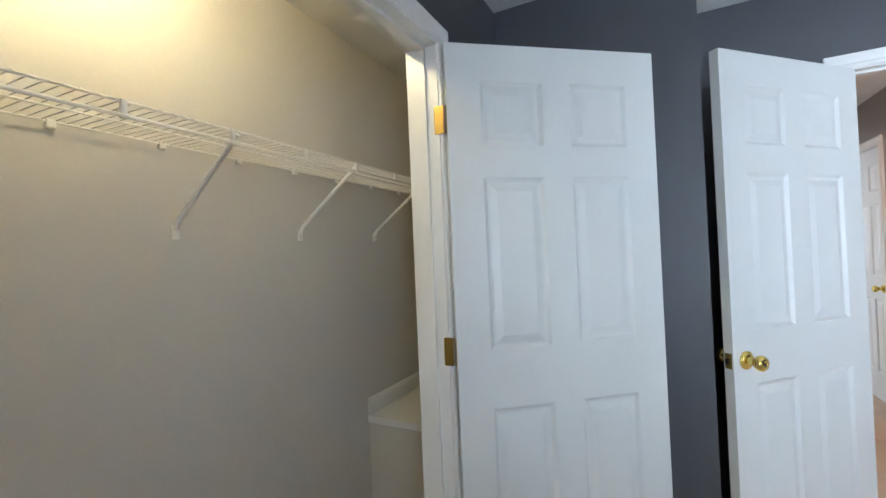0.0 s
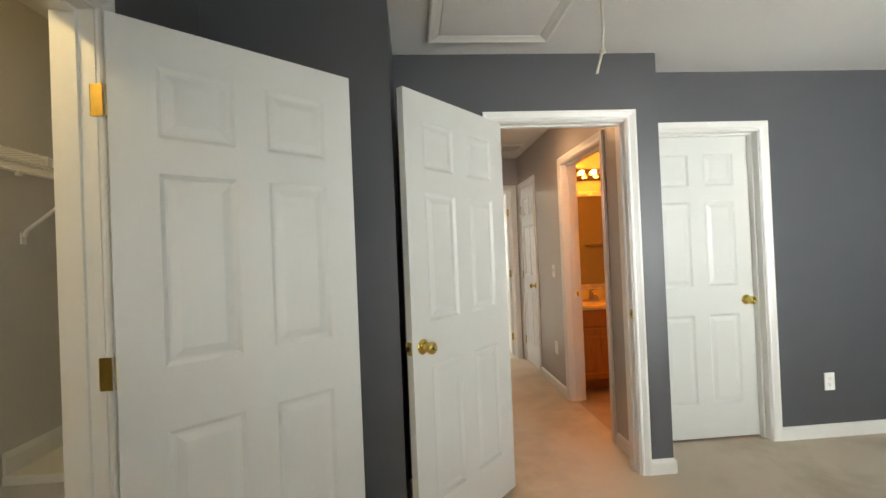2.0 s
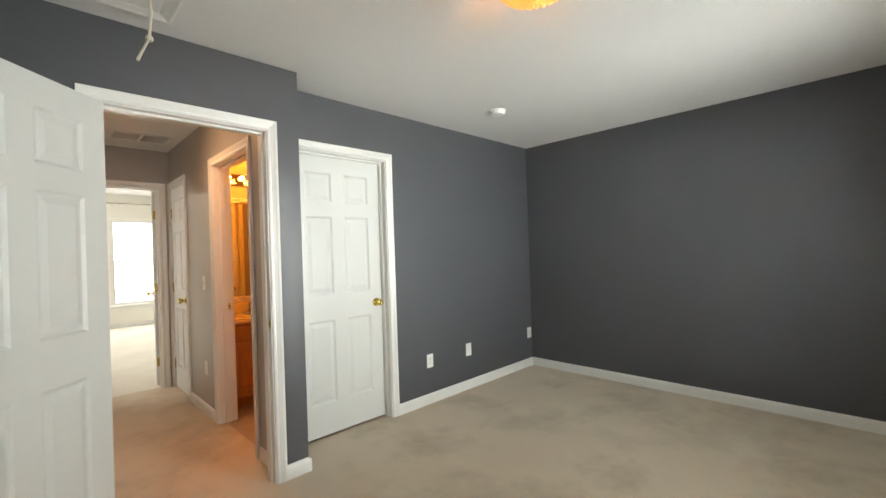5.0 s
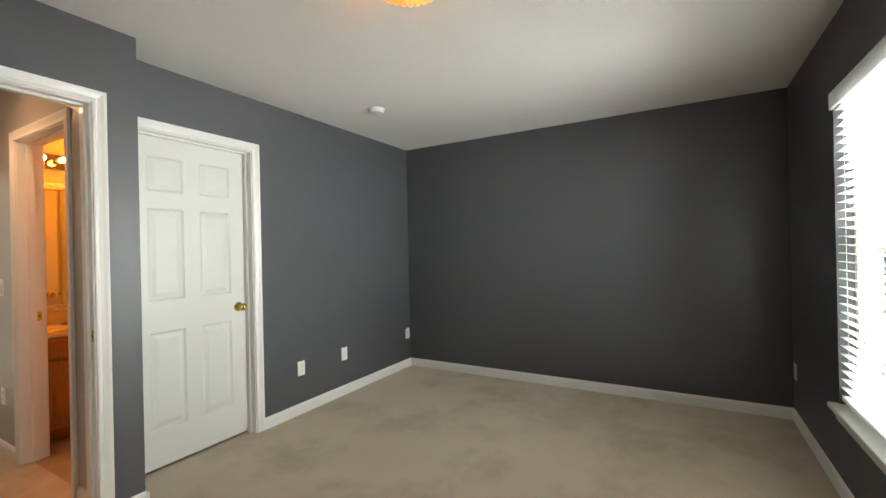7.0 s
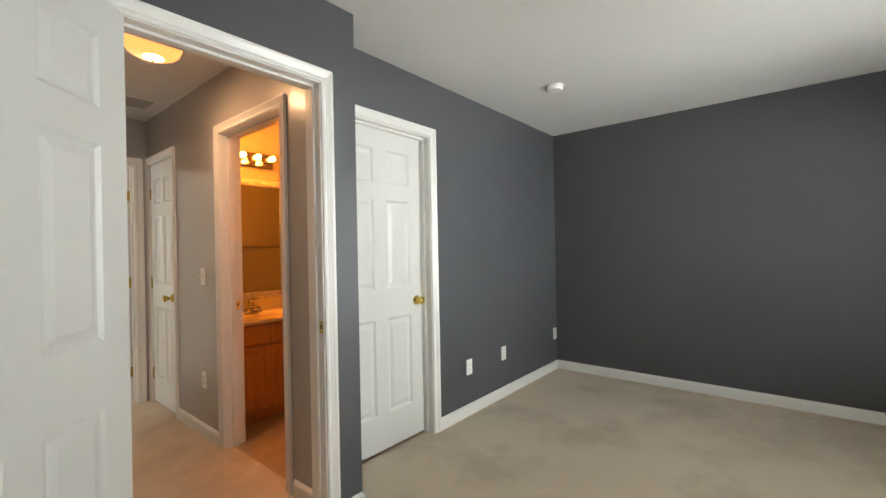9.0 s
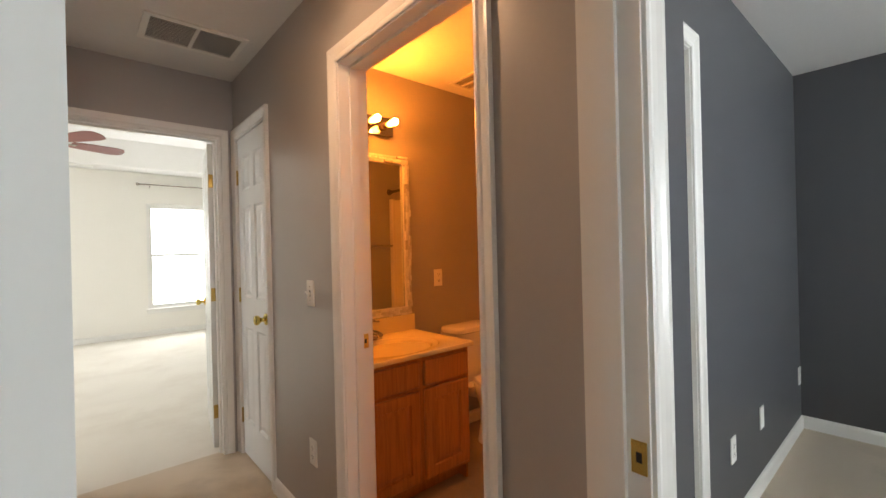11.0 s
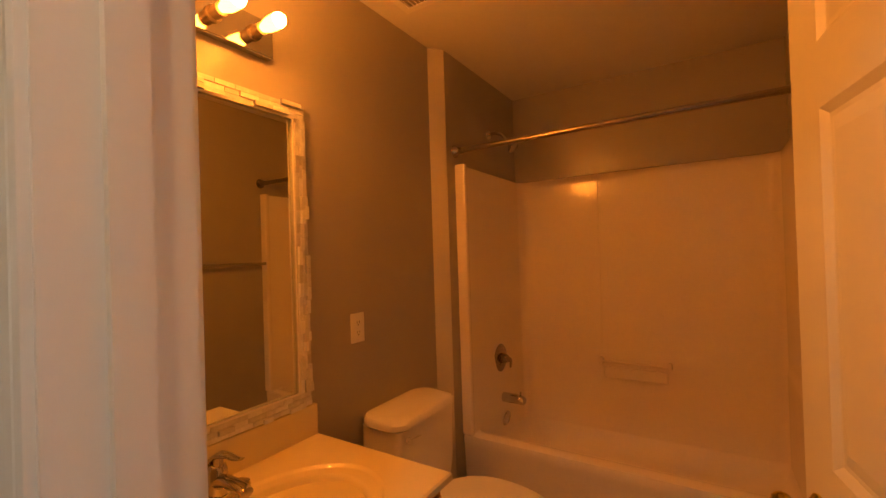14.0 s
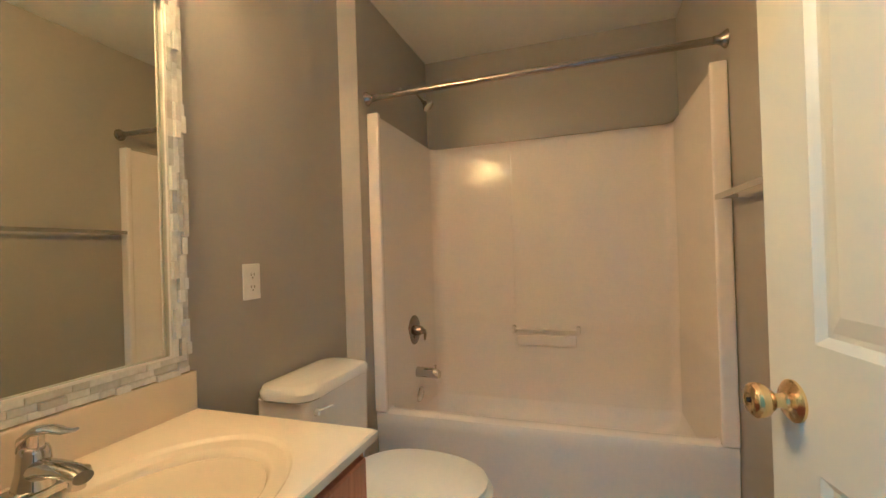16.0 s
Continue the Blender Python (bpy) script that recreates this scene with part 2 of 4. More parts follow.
def loft(rings, bm=None, cap0=True, cap1=True):
    """Skin over rings of points, all with the same count."""
    bm = bm or bmesh.new()
    vs = [[bm.verts.new(p) for p in r] for r in rings]
    for a, b in zip(vs, vs[1:]):
        for k in range(len(a)):
            bm.faces.new([a[k], a[(k + 1) % len(a)], b[(k + 1) % len(b)], b[k]])
    if cap0:
        bm.faces.new(vs[0])
    if cap1:
        bm.faces.new(vs[-1])
    return bm


def oval(cx, cy, z, rx, ry, seg=32, power=2.0, front=None):
    """A ring of points; front lengthens the half towards -y."""
    out = []
    for i in range(seg):
        a = 2 * math.pi * i / seg
        c, s = math.cos(a), math.sin(a)
        e = 2 / power
        x = cx + rx * math.copysign(abs(c) ** e, c)
        r = front if (front and s < 0) else ry
        out.append((x, cy + r * math.copysign(abs(s) ** e, s), z))
    return out


def grid_slab(us, vs, solid, put, bm=None):
    """One closed sheet with thickness: cells between the lines us and vs where solid(i, j) is true. put(u, v, side) gives the point."""
    bm = bm or bmesh.new()
    seen = {}

    def vert(i, j, k):
        if (i, j, k) not in seen:
            seen[i, j, k] = bm.verts.new(put(us[i], vs[j], k))
        return seen[i, j, k]
    ok = lambda i, j: 0 <= i < len(us) - 1 and 0 <= j < len(vs) - 1 and solid(i, j)
    for i in range(len(us) - 1):
        for j in range(len(vs) - 1):
            if not ok(i, j):
                continue
            for k in (0, 1):
                bm.faces.new([vert(i, j, k), vert(i + 1, j, k), vert(i + 1, j + 1, k), vert(i, j + 1, k)])
            for di, dj, p, q in ((-1, 0, (i, j), (i, j + 1)), (1, 0, (i + 1, j), (i + 1, j + 1)), (0, -1, (i, j), (i + 1, j)), (0, 1, (i, j + 1), (i + 1, j + 1))):
                if not ok(i + di, j + dj):
                    bm.faces.new([vert(*p, 0), vert(*q, 0), vert(*q, 1), vert(*p, 1)])
    return bm


# ---------------------------------------------------------------- structure helpers
def wall(name, axis, a0, a1, b0, b1, z0, z1, mats, holes=(), label=""):
    """A wall along axis ('x' or 'y') from a0 to a1, thick from b0 to b1. mats: paint of the b0 side, the b1 side and the ends.
    holes: (from, to, bottom, top)."""
    # door holes leave room for the jambs
    holes = [(p - 0.022, q + 0.022, z0, r + 0.022) if lo_z == 0 else (p, q, lo_z, r) for p, q, lo_z, r in holes]
    us = sorted({a0, a1, *(v for o in holes for v in o[:2])})
    vs = sorted({z0, z1, *(v for o in holes for v in o[2:])})

    def solid(i, j):
        u, v = (us[i] + us[i + 1]) / 2, (vs[j] + vs[j + 1]) / 2
        return not any(p < u < q and lo_z < v < r for p, q, lo_z, r in holes)
    bm = grid_slab(us, vs, solid, (lambda u, v, s: (u, b1 if s else b0, v)) if axis == "x" else (lambda u, v, s: (b1 if s else b0, u, v)))
    bmesh.ops.recalc_face_normals(bm, faces=bm.faces)
    k = 1 if axis == "x" else 0
    for f in bm.faces:
        n = f.normal[k]
        f.material_index = 0 if n < -0.5 else 1 if n > 0.5 else 2
    ob = link(name, bm, mats)
    return tagged(ob, label or "painted plasterboard wall", "wall", "", "structure")


def slab(name, x0, x1, y0, y1, z0, z1, material, label, category):
    return tagged(link(name, boxed(x0, x1, y0, y1, z0, z1), material), label, category, "", "structure")


def baseboard(p, q, normal, height=0.085, z=0.0, name="baseboard"):
    """A moulded skirting from p to q on the side that normal points to."""
    p, q, n = Vector((*p, z)), Vector((*q, z)), Vector((*normal, 0))
    prof = [(0.0, 0.0), (0.013, 0.0), (0.013, height - 0.022), (0.010, height - 0.012), (0.006, height - 0.004), (0.0, height)]
    bm = loft([[e + n * (d + 0.0005) + Vector((0, 0, h)) for d, h in prof] for e in (p, q)])
    return tagged(link(name, bm, TRIM), "white painted wooden baseboard along the wall", "baseboard", "", "structure")


CASING = [(0.0, 0.0), (0.0, 0.009), (0.006, 0.012), (0.014, 0.012), (0.020, 0.008), (0.034, 0.012), (0.046, 0.017), (0.057, 0.018), (0.057, 0.0)]


def casing(parent, m, u0, u1, top, bottom=0.0, sides="lhr", mitre=True):
    """Moulded trim round a doorway. m maps (u, out, z); u0 < u1 are the edges of the opening; parts for both legs and the head."""
    def ring(corner):
        out = []
        for o, p in CASING:
            u = u0 - o if corner[0] == 0 else u1 + o
            z = bottom if corner[1] == 0 else top + o
            out.append(m @ Vector((u, p, z)))
        return out
    if "l" in sides:
        part("casing_leg", loft([ring((0, 0)), ring((0, 1))]), TRIM, parent)
    if "h" in sides:
        part("casing_head", loft([ring((0, 1)), ring((1, 1))]), TRIM, parent)
    if "r" in sides:
        part("casing_leg", loft([ring((1, 0)), ring((1, 1))]), TRIM, parent)


def doorway(name, axis, u0, u1, face0, face1, top, sides=("lhr", "lhr"), stop=None, label="white moulded door frame and casing"):
    """Jambs, stops and casings in an opening of a wall that runs along axis between face0 and face1."""
    d = thing(name, Matrix(), label, "door frame", "", "structure")
    t = 0.018

    def put(nm, a0, a1, c0, c1, z0, z1):
        part(nm, boxed(a0, a1, c0, c1, z0, z1) if axis == "x" else boxed(c0, c1, a0, a1, z0, z1), TRIM, d)
    f0, f1 = face0 - 0.001, face1 + 0.001
    put("jamb", u0 - t, u0, f0, f1, 0, top)
    put("jamb", u1, u1 + t, f0, f1, 0, top)
    put("jamb_head", u0 - t, u1 + t, f0, f1, top, top + t)
    if stop:
        s0, s1 = stop
        put("door_stop", u0, u0 + 0.011, s0, s1, 0, top - 0.011)
        put("door_stop", u1 - 0.011, u1, s0, s1, 0, top - 0.011)
        put("door_stop", u0, u1, s0, s1, top - 0.011, top)
    r = 0.006
    for face, sgn, sd in ((face0, -1, sides[0]), (face1, 1, sides[1])):
        if sd:
            m = Matrix(((1, 0, 0, 0), (0, sgn, 0, face), (0, 0, 1, 0), (0, 0, 0, 1))) if axis == "x" else Matrix(((0, sgn, 0, face), (1, 0, 0, 0), (0, 0, 1, 0), (0, 0, 0, 1)))
            casing(d, m, u0 - r, u1 + r, top + r, sides=sd)
    return d


def panel_mesh(w, h, t):
    """A raised panel, centred in its opening, both faces moulded."""
    bm = bmesh.new()
    steps = ((0.0, 0.0), (0.005, 0.0035), (0.013, 0.0085), (0.021, 0.0085), (0.046, 0.002))
    loops = []
    for sgn in (-1, 1):
        rows = []
        for i, d in steps:
            y = sgn * (t / 2 - d)
            rows.append([bm.verts.new(p) for p in ((i, y, i), (w - i, y, i), (w - i, y, h - i), (i, y, h - i))])
        for a, b in zip(rows, rows[1:]):
            for k in range(4):
                bm.faces.new([a[k], a[(k + 1) % 4], b[(k + 1) % 4], b[k]])
        bm.faces.new(rows[-1])
        loops.append(rows[0])
    for k in range(4):
        bm.faces.new([loops[0][k], loops[0][(k + 1) % 4], loops[1][(k + 1) % 4], loops[1][k]])
    return bm


def knob(parent, x, z, y, sgn):
    """A round brass knob with its rose on the face y, pointing to sgn y."""
    m = Matrix.Translation((x, y, z)) @ Matrix.Rotation(radians(-90 * sgn), 4, "X")
    prof = [(0.0, 0.0), (0.033, 0.0), (0.033, 0.004), (0.026, 0.010), (0.014, 0.013), (0.011, 0.020), (0.012, 0.030), (0.017, 0.033), (0.019, 0.037),
            (0.025, 0.042), (0.0275, 0.050), (0.027, 0.058), (0.022, 0.064), (0.012, 0.066), (0.009, 0.064), (0.0, 0.064)]
    k = part("door_knob", lathe(prof, 28, m), BRASS, parent, "polished brass door knob", True)
    part("keyhole", lathe([(0.0, 0.0), (0.004, 0.0), (0.004, 0.003), (0.0, 0.003)], 10, m @ Matrix.Translation((0, 0, 0.0635))), DARK, k)
    return k


def six_panel_door(name, m, w, label, h=2.038, t=0.035, hinges=(), latch=True, knobs=(-1, 1), cat="door", hinge_mat=WORN_BRASS):
    """A leaf hinged along local x = 0, from y = -t/2 to t/2."""
    d = thing(name, m, label, cat, "", "structure")
    s, mu = 0.150 * w, 0.135 * w
    pw = (w - 2 * s - mu) / 2
    rows = ((0.235, 0.60), (1.025, 0.57), (1.70, 0.215))
    z0 = 0.012
    us = (0, s, s + pw, s + pw + mu, w - s, w)
    vs = [z0] + [v for r in rows for v in (r[0], r[0] + r[1])] + [h]
    bm = grid_slab(us, vs, lambda i, j: not (i in (1, 3) and j in (1, 3, 5)), lambda u, v, k: (u, t / 2 if k else -t / 2, v))
    part("door_slab", bm, DOORPAINT, d)
    for z, ph in rows:
        for x in (s, s + pw + mu):
            p = part("panel", panel_mesh(pw, ph, t), DOORPAINT, d)
            p.location = (x, 0, z)
    for sgn in knobs:
        knob(d, w - 0.062, 0.925, sgn * t / 2, sgn)
    if latch:
        part("latch_plate", boxed(w - 0.001, w + 0.0015, -0.0125, 0.0125, 0.897, 0.953, bevel=0.0006), WORN_BRASS, d)
        part("latch_bolt", boxed(w, w + 0.011, -0.006, 0.006, 0.915, 0.935, bevel=0.002), NICKEL, d)
    for z, sgn in hinges:
        hg = part("hinge", boxed(-0.003, 0.0005, -t / 2 + 0.004, t / 2 - 0.004, z - 0.044, z + 0.044, bevel=0.0005), hinge_mat, d, "brass butt hinge")
        part("hinge_pin", tube([(-0.004, sgn * (t / 2 + 0.004), z - 0.046), (-0.004, sgn * (t / 2 + 0.004), z + 0.050)], 0.0062, 10), WORN_BRASS, hg, "", True)
        part("hinge_leaf", boxed(-0.036, -0.004, sgn * (t / 2 - 0.001), sgn * (t / 2 + 0.002), z - 0.044, z + 0.044, bevel=0.0005), WORN_BRASS, hg)
    return d

# ---------------------------------------------------------------- structure
H = 2.44
DH = 2.043          # head of the door openings
WX, EX, SY = -0.36, 4.79, -0.47
YA, YB, YC = 2.144, 2.662, 2.930
AX, BX = 0.43, 1.955
HX = 1.811          # hall side of the bathroom wall
BW, BS, BN, BE = 1.934, 3.045, 4.600, 4.475
MY = 5.350          # hall end

slab("floor", -1.3, 5.0, -0.7, 2.80, -0.12, 0.0, CARPET, "beige cut pile carpet with dark worn stains", "carpet floor")
slab("floor_hall", 0.60, 1.86, 2.80, 5.41, -0.12, 0.0, CARPET, "beige cut pile hall carpet", "carpet floor")
slab("floor_bathroom", 1.86, 4.7, 3.0, 4.75, -0.12, -0.004, VINYL, "tan mottled sheet vinyl bathroom floor", "vinyl floor")
slab("floor_strip", 1.86, 5.0, 2.80, 3.0, -0.12, 0.0, CARPET, "beige cut pile carpet at the wall", "carpet floor")
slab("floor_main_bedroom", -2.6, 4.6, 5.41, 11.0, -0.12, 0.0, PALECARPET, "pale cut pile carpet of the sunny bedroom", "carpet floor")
slab("ceiling", -1.3, 5.0, -0.7, 5.40, H, H + 0.12, CEIL, "white painted flat ceiling", "ceiling")

W = [SLATE, SLATE, SLATE]
wall("wall_south", "x", WX - 0.2, EX + 0.2, SY - 0.18, SY, 0, H, W, [(2.83, 3.73, 0.445, 2.055), (0.75, 1.65, 0.445, 2.055)], "dark slate grey painted wall with window")
wall("wall_east", "y", SY, BS, EX, EX + 0.15, 0, H, W, (), "dark slate grey painted wall")
wall("wall_closet", "y", SY, YA, WX - 0.115, WX, 0, H, [CREAM, SLATE, TRIM], [(0.03, 1.545, 0, DH + 0.003)], "dark slate grey wall with closet opening")
wall("wall_closet_end", "x", WX, AX, YA, YA + 0.115, 0, H, W, (), "dark slate grey painted wall")
wall("wall_return_west", "y", YA + 0.115, YB + 0.115, AX - 0.115, AX, 0, H, W, (), "dark slate grey painted wall")
wall("wall_hall_door", "x", AX, HX, YB, YB + 0.115, 0, H, [SLATE, GREY, TRIM], [(0.985, 1.751, 0, DH)], "slate grey wall with the hall doorway")
wall("wall_return_east", "y", YB, YC, HX, BX, 0, H, [GREY, SLATE, SLATE], (), "dark slate grey painted wall corner")
wall("wall_north", "x", BW, EX, YC, BS, 0, H, [SLATE, GREY, TRIM], [(2.035, 2.800, 0, DH)], "dark slate grey painted wall with a closed door")
# closet
wall("wall_closet_back", "y", -0.6, 2.85, -1.20, -1.08, 0, H, [CREAM] * 3, (), "cream painted closet wall")
wall("wall_closet_south", "x", -1.08, WX - 0.115, -0.6, SY - 0.02, 0, H, [CREAM] * 3, (), "cream painted closet wall")
wall("wall_closet_north", "x", -1.08, AX - 0.115, 2.75, 2.85, 0, H, [CREAM] * 3, (), "cream painted closet wall")
wall("wall_closet_inner", "y", YA, 2.75, WX - 0.115, WX - 0.02, 0, H, [CREAM] * 3, (), "cream painted closet wall")
# hall
wall("wall_hall_west", "y", YB + 0.115, MY, 0.68, 0.80, 0, H, [GREY] * 3, (), "taupe grey painted hall wall")
wall("wall_hall_east", "y", YC, MY, HX, BW, 0, H, [GREY] * 3, [(3.114, 3.862, 0, DH), (4.735, 5.282, 0, DH)], "taupe grey painted hall wall with doors")
wall("wall_hall_end", "x", 0.68, BW, MY, MY + 0.115, 0, 3.0, [GREY, PALE, TRIM], [(0.950, 1.712, 0, DH)], "taupe grey hall wall with an open doorway")
# bathroom
wall("wall_bathroom_north", "x", BW, 3.560, BN, BN + 0.12, 0, H, [GREY] * 3, (), "taupe grey painted bathroom wall")
wall("wall_bathroom_north_tub", "x", 3.560, BE, BN - 0.055, BN + 0.12, 0, H, [GREY, GREY, CREAM], (), "taupe grey wall with a pale unpainted edge")
bm = loft([[(3.488, BN + 0.001, z), (3.5595, BN - 0.055, z), (3.5595, BN + 0.001, z)] for z in (0.0, H)])
tagged(link("wall_bathroom_step", bm, CREAM), "pale unpainted slanted return of the bathroom wall", "wall", "", "structure")
wall("wall_bathroom_east", "y", BS, BN + 0.12, BE, BE + 0.12, 0, H, [GREY] * 3, (), "taupe grey painted bathroom wall")
# linen closet behind its door
wall("wall_linen_back", "y", BN + 0.12, MY, 2.45, 2.55, 0, H, [PALE] * 3, (), "pale closet wall")
# main bedroom
wall("wall_main_south_west", "x", -2.6, 0.68, MY, MY + 0.115, 0, 3.0, [PALE] * 3, (), "pale painted bedroom wall")
wall("wall_main_south_east", "x", BW, 4.6, MY, MY + 0.115, 0, 3.0, [PALE] * 3, (), "pale painted bedroom wall")
wall("wall_main_north", "x", -2.6, 4.6, 10.70, 10.86, 0, 3.1, [PALE] * 3, [(1.875, 2.795, 0.42, 2.17)], "pale painted sunny bedroom wall with window")
wall("wall_main_west", "y", MY + 0.115, 10.70, -2.30, -2.14, 0, 3.1, [PALE] * 3, [(7.4, 9.2, 0.46, 2.19)], "pale painted bedroom wall with an assumed, unseen window")
wall("wall_main_east", "y", MY + 0.115, 10.70, 4.3, 4.45, 0, 3.1, [PALE] * 3, (), "pale painted bedroom wall")
bm = bmesh.new()
x0, x1, y0, y1, zl, zh, ins, slope = -2.14, 4.3, MY + 0.115, 10.70, 2.66, 3.0, 0.45, 0.30
lo = [(x0, y0), (x1, y0), (x1, y1), (x0, y1)]
mid = [(x0 + ins, y0 + ins), (x1 - ins, y0 + ins), (x1 - ins, y1 - ins), (x0 + ins, y1 - ins)]
hi = [(x0 + ins + slope, y0 + ins + slope), (x1 - ins - slope, y0 + ins + slope), (x1 - ins - slope, y1 - ins - slope), (x0 + ins + slope, y1 - ins - slope)]
loft([[(x, y, zl) for x, y in lo], [(x, y, zl) for x, y in mid], [(x, y, zh) for x, y in hi]], bm, cap0=False)
tagged(link("ceiling_main_bedroom", bm, CEIL), "white tray ceiling with sloped sides", "ceiling", "", "structure")
slab("ceiling_main_bedroom_roof", -2.6, 4.6, 5.40, 11.0, 3.1, 3.2, CEIL, "white ceiling backing", "ceiling")
slab("ground", -400, 400, -400, 400, -3.2, -3.1, mat("lawn", (0.07, 0.10, 0.04), 0.95, vary=0.3, scale=0.3, bump=0.0), "green lawn outside the house", "ground")

# doorways
doorway("door_frame_hall", "x", 0.985, 1.751, YB, YB + 0.115, DH, stop=(YB + 0.040, YB + 0.075))
doorway("door_frame_closed", "x", 2.035, 2.800, YC, BS, DH, stop=(YC + 0.044, YC + 0.079))
doorway("door_frame_bathroom", "y", 3.114, 3.862, HX, BW, DH, stop=(HX + 0.045, HX + 0.080))
doorway("door_frame_linen", "y", 4.735, 5.282, HX, BW, DH, stop=(HX + 0.045, HX + 0.080), sides=("lhr", ""))
doorway("door_frame_main", "x", 0.950, 1.712, MY, MY + 0.115, DH, stop=(MY + 0.040, MY + 0.075))
doorway("door_frame_closet", "y", 0.03, 1.545, WX - 0.115, WX, DH, sides=("", "lhr"), stop=(WX - 0.075, WX - 0.040))

# hinge leaves on the closet jamb
for hz in (1.79, 1.03, 0.25):
    tagged(link("jamb_hinge", boxed(-0.373, -0.341, 1.5425, 1.5455, hz - 0.046, hz + 0.046, bevel=0.001), WORN_BRASS), "brass hinge leaf on the closet jamb", "hinge", "closet hinges")

# strike plates on the jambs
def strike_plate(name, m, label):
    s = thing(name, m, label, "strike plate")
    part("plate", boxed(-0.014, 0.014, 0, 0.0018, -0.029, 0.029, bevel=0.0006), BRASS, s)
    part("bolt_hole", boxed(-0.005, 0.005, 0.0016, 0.0022, -0.009, 0.009), DARK, s)
    for z in (-0.021, 0.021):
        part("screw", lathe([(0.0, 0.0), (0.0036, 0.0), (0.003, 0.001), (0.0, 0.0012)], 10, Matrix.Translation((0, 0.0018, z)) @ Matrix.Rotation(radians(-90), 4, "X")), BRASS, s)
    return s


strike_plate("strike_plate", pose(1.751, YB + 0.018, 0.925, 0, 0, 90), "worn brass strike plate on the white jamb")
strike_plate("strike_plate", pose(BW - 0.030, 3.862, 0.928, 0, 0, 180), "worn brass strike plate on the bathroom jamb")

# baseboards
for p, q, n in (((BX, YC), (1.97, YC), (0, -1)), ((2.865, YC), (EX, YC), (0, -1)), ((EX, SY), (EX, YC), (-1, 0)), ((WX, SY), (EX, SY), (0, 1)),
                ((AX, YB), (0.92, YB), (0, -1)), ((1.81, YB), (BX, YB), (0, -1)), ((BX, YB - 0.0132), (BX, YC), (1, 0)),
                ((WX, YA), (AX, YA), (0, -1)), ((AX, YA - 0.0132), (AX, YB), (1, 0)),
                ((WX, 1.61), (WX, YA), (1, 0)), ((WX, SY), (WX, -0.03), (1, 0)),
                ((HX, 3.925), (HX, 4.672), (-1, 0)), ((HX, YB + 0.115), (HX, 3.03), (-1, 0)), 
                ((0.80, YB + 0.115), (0.80, MY), (1, 0)),
                ((-2.14, 10.70), (4.3, 10.70), (0, -1)), ((1.776, MY + 0.115), (4.3, MY + 0.115), (0, 1)),
                ((2.70, BN), (3.488, BN), (0, -1)), ((2.87, BS), (3.60, BS), (0, 1)),
                ((-1.08, -0.47), (-1.08, 2.03), (1, 0)), ((-1.08, 2.03), (-0.475, 2.03), (0, -1))):
    baseboard(p, q, n)
baseboard((-1.08, 2.03), (-1.08, 2.75), (1, 0), z=0.55)

# ---------------------------------------------------------------- doors
six_panel_door("door_closet", pose(-0.337, 1.553, 0, 0, 0, 38.3), 0.762, "white six-panel closet door standing open", hinges=((1.79, 1), (1.03, 1), (0.25, 1)), knobs=(), latch=False)
six_panel_door("door_hall", pose(1.004, 2.650, 0, 0, 0, -134.4), 0.764, "white six-panel bedroom door standing open", hinges=((1.79, -1), (1.03, -1), (0.25, -1)))
six_panel_door("door_closed", pose(2.038, YC + 0.0975, 0, 0, 0, 0), 0.759, "white six-panel door, closed, with brass knob")
six_panel_door("door_linen", pose(HX + 0.024, 5.279, 0, 0, 0, -90), 0.541, "narrow white six-panel linen closet door, closed", hinges=((1.79, -1), (1.03, -1), (0.25, -1)), knobs=(-1,))
six_panel_door("door_bathroom", pose(1.944, 3.140, 0, 0, 0, 8.9), 0.761, "white six-panel bathroom door standing open", hinges=((1.79, -1), (1.03, -1), (0.25, -1)), hinge_mat=OLD_HINGE)
six_panel_door("door_main", pose(1.699, MY + 0.125, 0, 0, 0, 81.0), 0.755, "white six-panel bedroom door opened against the wall", hinges=((1.79, -1), (1.03, -1), (0.25, -1)))

